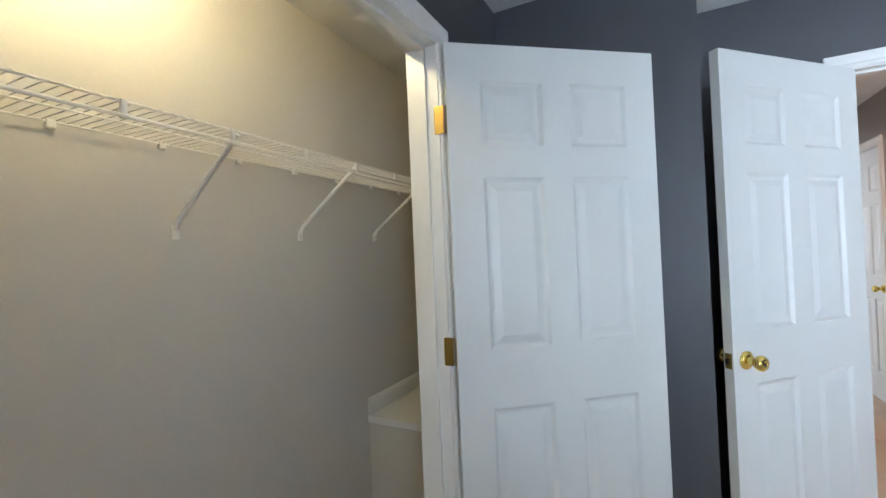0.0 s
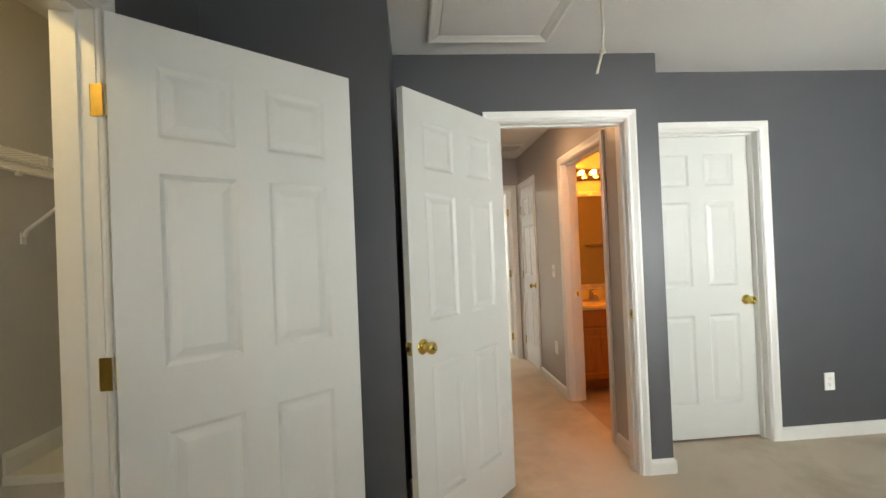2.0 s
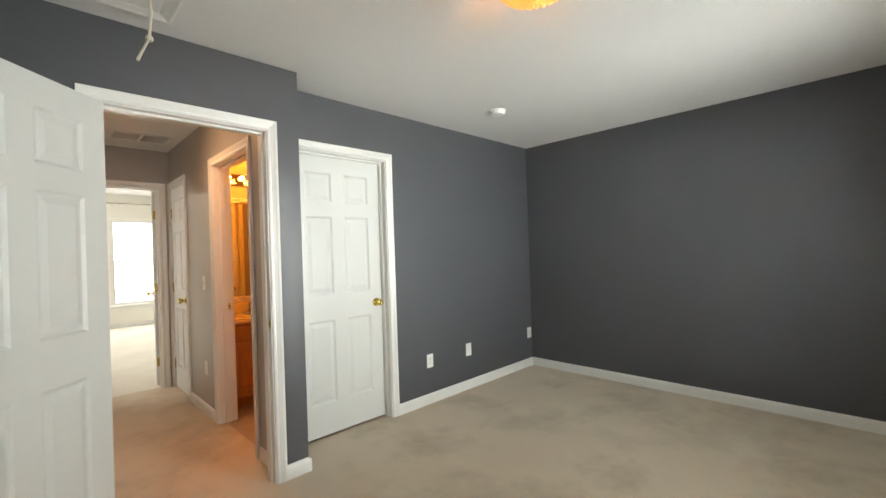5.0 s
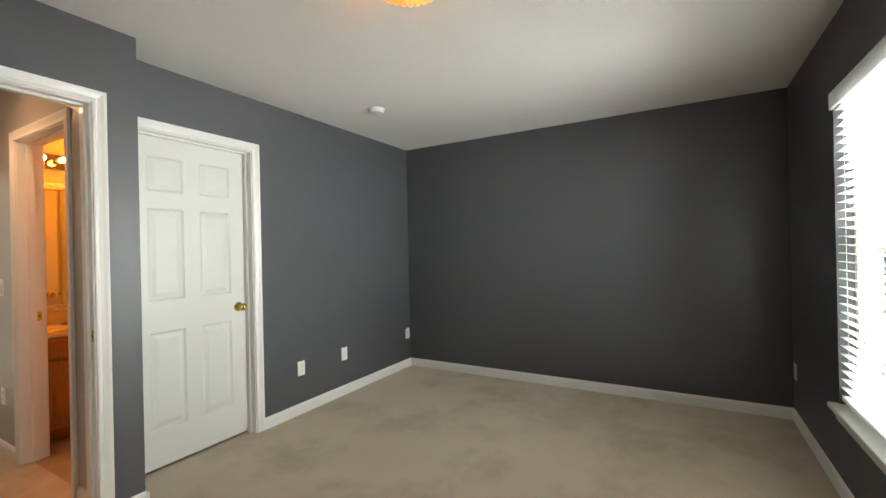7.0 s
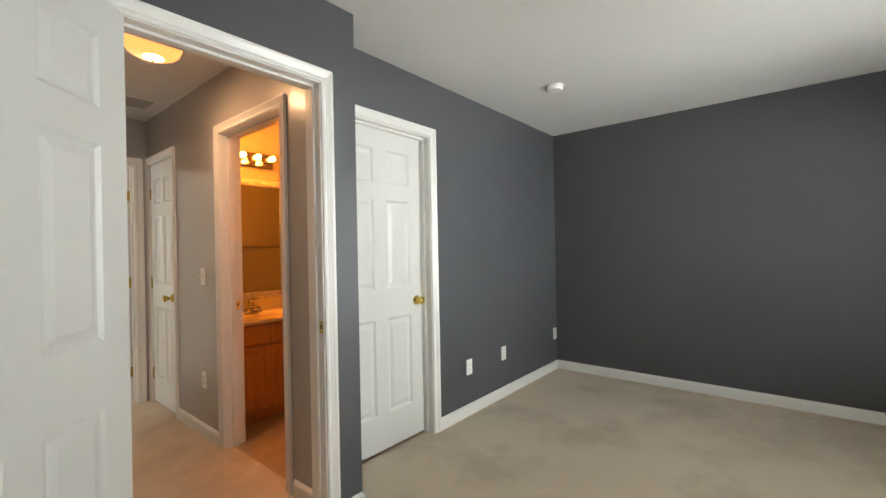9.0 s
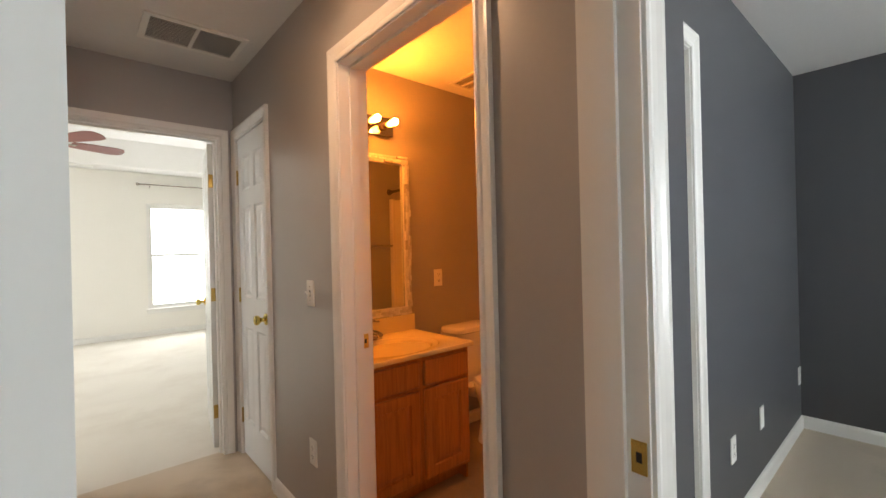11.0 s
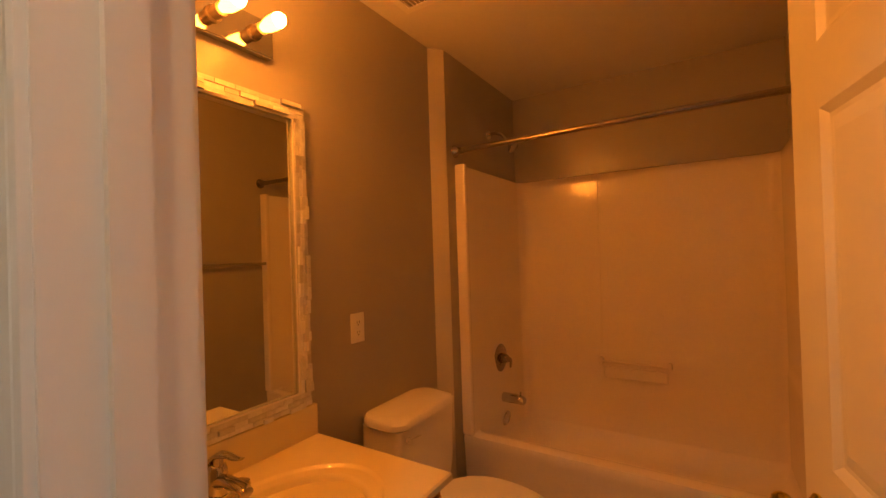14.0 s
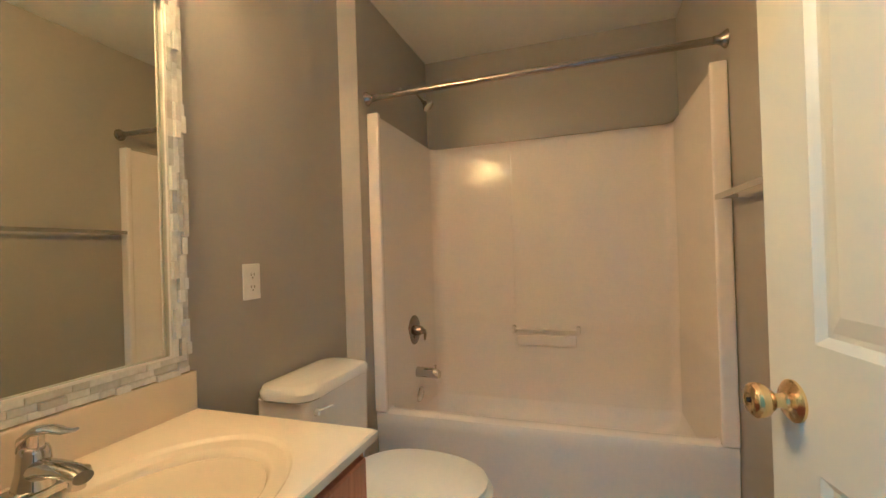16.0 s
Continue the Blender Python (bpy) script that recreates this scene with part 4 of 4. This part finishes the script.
part("drain", lathe([(0.0, 0.0), (0.022, 0.0), (0.024, 0.003), (0.015, 0.004), (0.0, 0.002)], 20, Matrix.Translation((SCX, SCY, TZ - 0.1245))), CHROME, vt, "chrome drain", True)
part("backsplash", boxed(TX0, TX1, TY1 - 0.001, BN - 0.0006, TZ - 0.020, 0.876, bevel=0.005), MARBLE, vt)

fa = thing("faucet", pose(SCX - 0.01, 4.500, TZ - 0.001) @ Matrix.Scale(1.12, 4), "chrome single-lever basin faucet", "faucet")
part("base_plate", loft([oval(0, 0, 0, 0.078, 0.029, 32, 2.6), oval(0, 0, 0.010, 0.076, 0.027, 32, 2.6), oval(0, 0, 0.015, 0.066, 0.020, 32, 2.6)]), CHROME, fa, "", True)
bm = bmesh.new()
loft([oval(0, 0.0, 0.012, 0.030, 0.026, 24), oval(0, 0.0, 0.04, 0.023, 0.021, 24), oval(0, 0.0, 0.065, 0.021, 0.020, 24), oval(0, 0.0, 0.074, 0.018, 0.017, 24), oval(0, 0, 0.078, 0.012, 0.012, 24)], bm)
part("body", bm, CHROME, fa, "", True)
sp = []
for k, (yy, zz, ww, hh) in enumerate(((-0.004, 0.038, 0.020, 0.019), (-0.035, 0.045, 0.0175, 0.014), (-0.07, 0.048, 0.0165, 0.0115), (-0.10, 0.046, 0.016, 0.0105), (-0.114, 0.042, 0.0145, 0.009))):
    sp.append([(ww * math.cos(2 * math.pi * i / 20), yy + 0.2 * hh * math.sin(2 * math.pi * i / 20), zz + hh * math.sin(2 * math.pi * i / 20)) for i in range(20)])
part("spout", loft(sp), CHROME, fa, "", True)
part("aerator", lathe([(0.0, 0.0), (0.011, 0.0), (0.011, 0.016), (0.0, 0.016)], 18, Matrix.Translation((0, -0.100, 0.024))), CHROME, fa, "", True)
lv = []
for yy, zz, ww, hh in ((0.024, 0.066, 0.012, 0.006), (0.014, 0.086, 0.016, 0.008), (-0.010, 0.100, 0.016, 0.008), (-0.045, 0.107, 0.012, 0.006), (-0.075, 0.106, 0.009, 0.004), (-0.095, 0.110, 0.008, 0.003)):
    lv.append([(ww * math.cos(2 * math.pi * i / 16), yy, zz + hh * math.sin(2 * math.pi * i / 16)) for i in range(16)])
lever = part("lever", loft(lv), CHROME, fa, "", True)
part("lever_stem", tube([(0, -0.004, 0.07), (0, -0.006, 0.098)], 0.011, 14), CHROME, lever, "", True)

# mirror with stone mosaic frame
mr = thing("wall_mirror", Matrix(), "mirror framed in white and grey split-stone mosaic", "mirror")
MX0, MX1, MZ0, MZ1, MW = 1.945, 2.682, 0.878, 1.904, 0.048
gx0, gx1, gz0, gz1 = MX0 + MW, MX1 - MW, MZ0 + MW, MZ1 - MW
bm = loft([[(gx0, BN - 0.0145, z), (gx1, BN - 0.0050, z), (gx1, BN - 0.002, z), (gx0, BN - 0.002, z)] for z in (gz0, gz1)])
part("glass", bm, MIRROR, mr, "clear silvered mirror glass")
bm = bmesh.new()
yb0, yb1 = BN - 0.015, BN - 0.001
box(bm, MX0, MX1, yb0, yb1, MZ0, MZ0 + MW)
box(bm, MX0, MX1, yb0, yb1, MZ1 - MW, MZ1)
box(bm, MX0, MX0 + MW, yb0, yb1, MZ0 + MW, MZ1 - MW)
box(bm, MX1 - MW, MX1, yb0, yb1, MZ0 + MW, MZ1 - MW)
part("frame", bm, GROUT, mr)
bm = bmesh.new()
for a, b, c, d_ in ((MX0 + MW - 0.001, MX0 + MW + 0.005, MZ0 + MW, MZ1 - MW), (MX1 - MW - 0.005, MX1 - MW + 0.001, MZ0 + MW, MZ1 - MW),
                    (MX0 + MW + 0.005, MX1 - MW - 0.005, MZ0 + MW - 0.001, MZ0 + MW + 0.005), (MX0 + MW + 0.005, MX1 - MW - 0.005, MZ1 - MW - 0.005, MZ1 - MW + 0.001)):
    box(bm, a, b, BN - 0.020, BN - 0.0146, c, d_)
part("inner_bead", bm, TRIM, mr, "thin white inner bead")

lb = thing("vanity_light", Matrix(), "chrome vanity light bar with four lit amber bulbs", "wall lamp")
part("back_plate", boxed(2.045, 2.555, BN - 0.030, BN - 0.001, 2.020, 2.135, bevel=0.004), CHROME, lb, "mirror-polished chrome plate")
for x in (2.487, 2.362, 2.237, 2.112):
    m = Matrix.Translation((x, BN - 0.030, 2.078)) @ Matrix.Rotation(radians(90), 4, "X")
    sk = part("socket", lathe([(0.0, 0.0), (0.024, 0.0), (0.024, 0.006), (0.019, 0.009), (0.019, 0.045), (0.0, 0.045)], 20, m), OLD_HINGE, lb, "dark bronze socket", True)
    bb = part("bulb", lathe([(0.0, 0.0455), (0.012, 0.046), (0.015, 0.056), (0.0195, 0.072), (0.0218, 0.092), (0.0212, 0.121), (0.0, 0.121)], 20, m), BULB, lb, "glowing amber bulb", True)
    part("bulb_tip", lathe([(0.0, 0.1205), (0.0212, 0.1212), (0.0185, 0.131), (0.012, 0.139), (0.0, 0.143)], 20, m), BULBTIP, bb, "", True)

# toilet
tl = thing("toilet", pose(3.112, 4.588, 0), "white porcelain toilet, lid closed", "toilet")
part("tank", loft([rrect(-0.185, 0.185, -0.185, -0.004, 0.385, 0.03), rrect(-0.200, 0.200, -0.192, -0.002, 0.50, 0.03), rrect(-0.202, 0.202, -0.198, -0.001, 0.722, 0.03)]), PORCELAIN, tl, "", True)
part("tank_lid", loft([rrect(-0.205, 0.205, -0.200, 0.0, 0.720, 0.06), rrect(-0.214, 0.214, -0.212, 0.004, 0.728, 0.07), rrect(-0.214, 0.214, -0.212, 0.004, 0.748, 0.07),
                       rrect(-0.206, 0.206, -0.204, 0.0, 0.759, 0.07), rrect(-0.18, 0.18, -0.17, -0.03, 0.765, 0.07)]), PORCELAIN, tl, "", True)
fl = part("flush_lever", lathe([(0.0, 0.0), (0.012, 0.0), (0.012, 0.010), (0.0, 0.012)], 16, Matrix.Translation((-0.150, -0.196, 0.682)) @ Matrix.Rotation(radians(90), 4, "X")), PORCELAIN, tl, "white flush lever", True)
part("lever_arm", loft([[(-0.155, -0.206, 0.675), (-0.155, -0.216, 0.675), (-0.155, -0.216, 0.689), (-0.155, -0.206, 0.689)], [(-0.085, -0.210, 0.673), (-0.085, -0.218, 0.673), (-0.085, -0.218, 0.682), (-0.085, -0.210, 0.682)]]), PORCELAIN, fl)
bowl = [oval(0, -0.40, 0.0, 0.105, 0.20, 36, 2.6, 0.21), oval(0, -0.40, 0.03, 0.100, 0.195, 36, 2.6, 0.20), oval(0, -0.40, 0.12, 0.088, 0.18, 36, 2.4, 0.17), oval(0, -0.41, 0.20, 0.095, 0.19, 36, 2.2, 0.18),
        oval(0, -0.43, 0.28, 0.135, 0.22, 36, 2.2, 0.225), oval(0, -0.44, 0.34, 0.168, 0.235, 36, 2.1, 0.262), oval(0, -0.44, 0.385, 0.180, 0.24, 36, 2.1, 0.275), oval(0, -0.44, 0.397, 0.174, 0.235, 36, 2.1, 0.27)]
part("bowl", loft(bowl), PORCELAIN, tl, "", True)
part("tank_shelf", loft([rrect(-0.11, 0.11, -0.26, -0.02, 0.30, 0.03), rrect(-0.16, 0.16, -0.27, -0.012, 0.36, 0.03), rrect(-0.175, 0.175, -0.27, -0.01, 0.384, 0.03)]), PORCELAIN, tl, "", True)
part("seat", loft([oval(0, -0.445, 0.398, 0.180, 0.21, 40, 2.15, 0.272), oval(0, -0.445, 0.403, 0.187, 0.215, 40, 2.15, 0.278), oval(0, -0.445, 0.413, 0.187, 0.215, 40, 2.15, 0.278), oval(0, -0.445, 0.418, 0.180, 0.21, 40, 2.15, 0.271)]), PLASTIC, tl, "", True)
part("lid", loft([oval(0, -0.44, 0.427, 0.176, 0.205, 40, 2.15, 0.262), oval(0, -0.44, 0.431, 0.183, 0.212, 40, 2.15, 0.269), oval(0, -0.44, 0.440, 0.181, 0.21, 40, 2.15, 0.267), oval(0, -0.44, 0.446, 0.165, 0.195, 40, 2.15, 0.25), oval(0, -0.44, 0.449, 0.10, 0.12, 40, 2.15, 0.16)]), PLASTIC, tl, "", True)
for x in (-0.07, 0.07):
    part("seat_hinge", boxed(x - 0.022, x + 0.022, -0.252, -0.222, 0.397, 0.430, bevel=0.006), PLASTIC, tl)
    part("floor_bolt_cap", lathe([(0.0, 0.022), (0.008, 0.020), (0.014, 0.010), (0.015, 0.0)], 16, Matrix.Translation((x * 1.72, -0.36, 0.0))), PORCELAIN, tl, "", True)
part("supply_pipe", tube([(-0.16, -0.02, 0.16), (-0.16, -0.07, 0.16), (-0.155, -0.10, 0.22), (-0.15, -0.10, 0.385)], 0.005, 8), CHROME, tl, "", True)

# bath tub and surround
tb = thing("bathtub", Matrix(), "white fibreglass bathtub in an alcove", "bathtub")
X0, X1, Y0, Y1, RZ = 3.643, BE - 0.002, BS + 0.002, BN - 0.057, 0.417
rows = [rrect(X0 + 0.02, X1, Y0, Y1, 0.0, 0.004), rrect(X0 + 0.02, X1, Y0, Y1, 0.10, 0.004), rrect(X0 + 0.004, X1, Y0, Y1, RZ - 0.06, 0.004), rrect(X0, X1, Y0, Y1, RZ - 0.022, 0.004), rrect(X0 + 0.005, X1, Y0, Y1, RZ - 0.006, 0.005), rrect(X0 + 0.022, X1, Y0, Y1, RZ, 0.012),
        rrect(X0 + 0.066, X1 - 0.036, Y0 + 0.044, Y1 - 0.044, RZ, 0.05), rrect(X0 + 0.080, X1 - 0.036, Y0 + 0.044, Y1 - 0.044, RZ - 0.006, 0.05), rrect(X0 + 0.088, X1 - 0.036, Y0 + 0.044, Y1 - 0.044, RZ - 0.022, 0.05),
        rrect(X0 + 0.095, X1 - 0.036, Y0 + 0.044, Y1 - 0.044, RZ - 0.070, 0.05), rrect(X0 + 0.105, X1 - 0.037, Y0 + 0.046, Y1 - 0.046, 0.27, 0.055), rrect(X0 + 0.120, X1 - 0.050, Y0 + 0.070, Y1 - 0.058, 0.20, 0.07), rrect(X0 + 0.145, X1 - 0.085, Y0 + 0.14, Y1 - 0.09, 0.145, 0.09), rrect(X0 + 0.20, X1 - 0.15, Y0 + 0.25, Y1 - 0.15, 0.118, 0.10)]
part("tub_shell", loft(rows), FIBREGLASS, tb, "", True)
part("overflow_plate", lathe([(0.0, 0.012), (0.034, 0.012), (0.042, 0.007), (0.045, 0.0)], 28, Matrix.Translation((4.075, Y1 - 0.054, 0.362)) @ Matrix.Rotation(radians(97), 4, "X")), CHROME, tb, "chrome overflow plate", True)
part("floor_drain", lathe([(0.0, 0.004), (0.025, 0.004), (0.028, 0.0)], 20, Matrix.Translation((4.06, Y1 - 0.30, 0.1155))), CHROME, tb, "", True)

su = thing("tub_surround", Matrix(), "glossy white fibreglass tub surround with moulded grab bar", "shower wall")
ST = 1.851


def ushape(z, grow, front):
    """The plan of the surround: in along the north side, round the back, out along the south side."""
    xi, yn, ys, r = X1 - 0.040 + grow, Y1 - 0.048 + grow, Y0 + 0.048 - grow, 0.055
    pts = [(front, Y1, z), (front, yn, z)]
    for i in range(7):
        a = radians(90 - 90 * i / 6)
        pts.append((xi - r + r * math.cos(a), yn - r + r * math.sin(a), z))
    for i in range(7):
        a = radians(-90 * i / 6)
        pts.append((xi - r + r * math.cos(a), ys + r + r * math.sin(a), z))
    pts += [(front, ys, z), (front, Y0, z), (X1, Y0, z), (X1, Y1, z)]
    return pts


part("surround_wall", loft([ushape(0.20, 0.0, X0 + 0.03), ushape(0.40, 0.0, X0 + 0.03), ushape(0.45, 0.0, X0 + 0.005), ushape(0.69, 0.0, X0 + 0.005), ushape(0.72, 0.0, X0 + 0.005), ushape(0.728, 0.0015, X0 + 0.005), ushape(0.752, 0.0045, X0 + 0.005), ushape(0.76, 0.006, X0 + 0.005), ushape(0.79, 0.006, X0 + 0.005), ushape(ST - 0.05, 0.006, X0 + 0.005), ushape(ST - 0.02, 0.006, X0 + 0.005), ushape(ST - 0.006, 0.009, X0 + 0.006), ushape(ST, 0.02, X0 + 0.008)]), FIBREGLASS, su, "", True)
for a, b in ((Y1 - 0.060, Y1), (Y0, Y0 + 0.060)):
    part("front_flange", boxed(X0 - 0.012, X0 + 0.022, a, b, RZ + 0.002, ST + 0.002, bevel=0.010), FIBREGLASS, su)
part("panel_seam", boxed(X1 - 0.0385, X1 - 0.034, 3.984, 3.992, 0.78, ST - 0.01, bevel=0.0015), FIBREGLASS, su)
gb = part("grab_bar", tube([(X1 - 0.075, 3.62, 0.690), (X1 - 0.075, 3.985, 0.690)], 0.0085, 12), FIBREGLASS, su, "moulded white grab bar", True)
for y in (3.615, 3.99):
    part("bar_mount", boxed(X1 - 0.090, X1 - 0.038, y - 0.010, y + 0.010, 0.668, 0.712, bevel=0.008), FIBREGLASS, gb)
part("soap_ledge", boxed(X1 - 0.062, X1 - 0.038, 3.628, 3.978, 0.585, 0.655, bevel=0.010), FIBREGLASS, su)


def wall_axis(x, z, y):
    return Matrix.Translation((x, y, z)) @ Matrix.Rotation(radians(90), 4, "X")


YN = Y1 - 0.042
tv = thing("tub_valve", wall_axis(4.042, 0.735, YN), "brushed nickel tub valve with lever handle", "valve")
part("escutcheon", lathe([(0.0, 0.010), (0.066, 0.010), (0.080, 0.006), (0.086, -0.002)], 36), NICKEL, tv, "", True)
part("handle_hub", lathe([(0.030, 0.004), (0.028, 0.03), (0.022, 0.050), (0.0, 0.056)], 24), NICKEL, tv, "", True)
part("handle_lever", tube([(0.0, 0.0, 0.042), (0.022, -0.006, 0.052), (0.040, -0.028, 0.052), (0.046, -0.062, 0.046)], [0.013, 0.012, 0.009, 0.007], 12), NICKEL, tv, "", True)
sp_ = thing("tub_spout", wall_axis(4.058, 0.495, YN) @ Matrix.Scale(1.12, 4), "chrome tub spout with diverter", "tub spout")
part("spout_body", loft([[(0.026 * math.cos(2 * math.pi * i / 24), dy_ + ry_ * math.sin(2 * math.pi * i / 24), dz_) for i in range(24)] for dy_, ry_, dz_ in ((0, 0.026, -0.002), (0, 0.026, 0.03), (-0.001, 0.025, 0.09), (-0.004, 0.024, 0.115), (-0.008, 0.017, 0.125))]), CHROME, sp_, "", True)
part("diverter_knob", tube([(0, 0.022, 0.105), (0, 0.040, 0.105)], [0.004, 0.006], 10), CHROME, sp_, "", True)

sh = thing("shower_fixture", Matrix(), "chrome shower head on a bent arm", "shower")
SHX = 4.060
part("arm_flange", lathe([(0.0, 0.012), (0.018, 0.012), (0.028, 0.004), (0.030, -0.001)], 24, wall_axis(SHX, 2.105, Y1)), CHROME, sh, "", True)
part("arm", tube([(SHX, Y1, 2.105), (SHX, Y1 - 0.05, 2.108), (SHX, Y1 - 0.09, 2.092), (SHX, Y1 - 0.135, 2.035)], 0.0095, 12), CHROME, sh, "", True)
part("head", lathe([(0.0, -0.012), (0.014, -0.010), (0.016, 0.004), (0.020, 0.016), (0.032, 0.030), (0.036, 0.040), (0.034, 0.046), (0.0, 0.048)], 24,
                   Matrix.Translation((SHX, Y1 - 0.137, 2.033)) @ Matrix.Rotation(radians(140), 4, "X")), CHROME, sh, "", True)

cr = thing("shower_rod", Matrix(), "brushed nickel shower curtain rod between two walls", "curtain rod")
part("rod", tube([(3.641, Y1 - 0.012, 1.924), (3.641, Y0 + 0.012, 1.932)], 0.0146, 16), NICKEL, cr, "", True)
for y, rot, z in ((Y1, 90, 1.924), (BS, -90, 1.932)):
    part("rod_flange", lathe([(0.0, 0.045), (0.016, 0.045), (0.017, 0.030), (0.022, 0.018), (0.033, 0.006), (0.034, 0.001), (0.0, 0.001)], 28, Matrix.Translation((3.641, y, z)) @ Matrix.Rotation(radians(rot), 4, "X")), NICKEL, cr, "", True)

tw = thing("towel_bar", Matrix(), "chrome and clear flat towel bar on the wall", "towel bar")
part("bar", boxed(2.985, 3.630, BS + 0.052, BS + 0.060, 1.336, 1.356, bevel=0.002), CHROME, tw)
for x in (3.005, 3.585):
    part("bracket", boxed(x - 0.012, x + 0.012, BS + 0.001, BS + 0.053, 1.334, 1.350, bevel=0.003), CHROME, tw)

# ---------------------------------------------------------------- main bedroom, seen through the hall
fn = thing("ceiling_fan", pose(0.80, 7.82, 3.0), "ceiling fan with dark red wooden blades and a lamp", "ceiling fan")
part("canopy", lathe([(0.0, 0.0), (0.065, 0.0), (0.06, -0.03), (0.03, -0.06), (0.0, -0.06)], 24), PLASTIC, fn, "", True)
part("downrod", tube([(0, 0, -0.05), (0, 0, -0.45)], 0.012, 12), PLASTIC, fn, "", True)
part("motor", lathe([(0.0, -0.44), (0.06, -0.45), (0.11, -0.49), (0.115, -0.56), (0.09, -0.62), (0.0, -0.63)], 32), PLASTIC, fn, "", True)
part("lamp_bowl", lathe([(0.085, -0.62), (0.105, -0.65), (0.09, -0.70), (0.05, -0.725), (0.0, -0.73)], 28), FANGLOW, fn, "glowing white glass bowl", True)
blade = None
for k in range(5):
    if blade is None:
        bm = bmesh.new()
        ring = [(0.20, -0.06), (0.34, -0.078), (0.55, -0.086), (0.63, -0.07), (0.655, -0.025), (0.655, 0.025), (0.63, 0.07), (0.55, 0.086), (0.34, 0.078), (0.20, 0.06)]
        loft([[(x, y, -0.003) for x, y in ring], [(x, y, 0.003) for x, y in ring]], bm)
        b_ = part("blade", bm, BLADE, fn)
        blade = b_.data
    else:
        b_ = new("blade", blade)
        b_.parent = fn
    b_.matrix_basis = pose(0, 0, -0.575, 0, 0, 20 + 72 * k) @ pose(0, 0, 0, -14, 0, 0)
    part("blade_arm", loft([[(0.09, -0.02, -0.58), (0.09, 0.02, -0.58), (0.09, 0.02, -0.572), (0.09, -0.02, -0.572)], [(0.24, -0.035, -0.584), (0.24, 0.035, -0.584), (0.24, 0.035, -0.579), (0.24, -0.035, -0.579)]]), NICKEL, fn).matrix_basis = pose(0, 0, 0, 0, 0, 20 + 72 * k)

rd = thing("curtain_rod", Matrix(), "bare dark metal curtain rod above the window", "curtain rod")
part("rod", tube([(1.79, 10.62, 2.465), (3.10, 10.62, 2.465)], 0.010, 12), NICKEL, rd, "", True)
for x, s_ in ((1.79, -1), (3.10, 1)):
    part("finial", lathe([(0.0, 0.0), (0.012, 0.0), (0.022, 0.015), (0.026, 0.03), (0.018, 0.045), (0.0, 0.05)], 16, Matrix.Translation((x, 10.62, 2.465)) @ Matrix.Rotation(radians(90 * s_), 4, "Y")), NICKEL, rd, "", True)
    part("bracket", tube([(x - s_ * 0.14, 10.62, 2.465), (x - s_ * 0.14, 10.66, 2.45), (x - s_ * 0.14, 10.70, 2.425)], 0.006, 8), NICKEL, rd, "", True)
register("soffit_vent", pose(0.60, 10.38, 2.66), 0.62, 0.12, 6, "white slatted supply vent in the ceiling soffit")

# stone chips of the mirror frame
def chip(l, h, t_):
    return boxed(0, l, -t_, 0, 0, h, bevel=0.0009)


rng = random.Random(7)
chips = {}


def lay(x, z, l, h, vertical):
    t_ = rng.choice((0.004, 0.006, 0.009, 0.0125))
    key = (round(l, 3), t_)
    if key not in chips:
        ob = part("stone_chip", chip(key[0] - 0.001, 0.0146, t_), STONE, mr)
        chips[key] = ob.data
    else:
        ob = new("stone_chip", chips[key])
        ob.parent = mr
    if t_ > 0.01:
        if vertical:
            x += 0.002 if x > SCX else -0.002
        else:
            z += 0.003 if z > 1.4 else -0.002
    ob.matrix_basis = pose(x, yb0 + 0.0004, z) if not vertical else pose(x + 0.0146, yb0 + 0.0004, z, 0, -90, 0)


SIZES = (0.032, 0.046, 0.062, 0.078)
for row in range(3):
    for zz in (MZ0 + 0.0008 + row * 0.0159, MZ1 - MW + 0.0008 + row * 0.0159):
        x = MX0
        while MX1 - x > 0.02:
            l = min(rng.choice(SIZES), MX1 - x)
            lay(x, zz, l, 0.0146, False)
            x += l
    for xx in (MX0 + 0.0008 + row * 0.0159, MX1 - MW + 0.0008 + row * 0.0159):
        z = MZ0 + MW
        while MZ1 - MW - z > 0.02:
            l = min(rng.choice(SIZES), MZ1 - MW - z)
            lay(xx, z, l, 0.0146, True)
            z += l
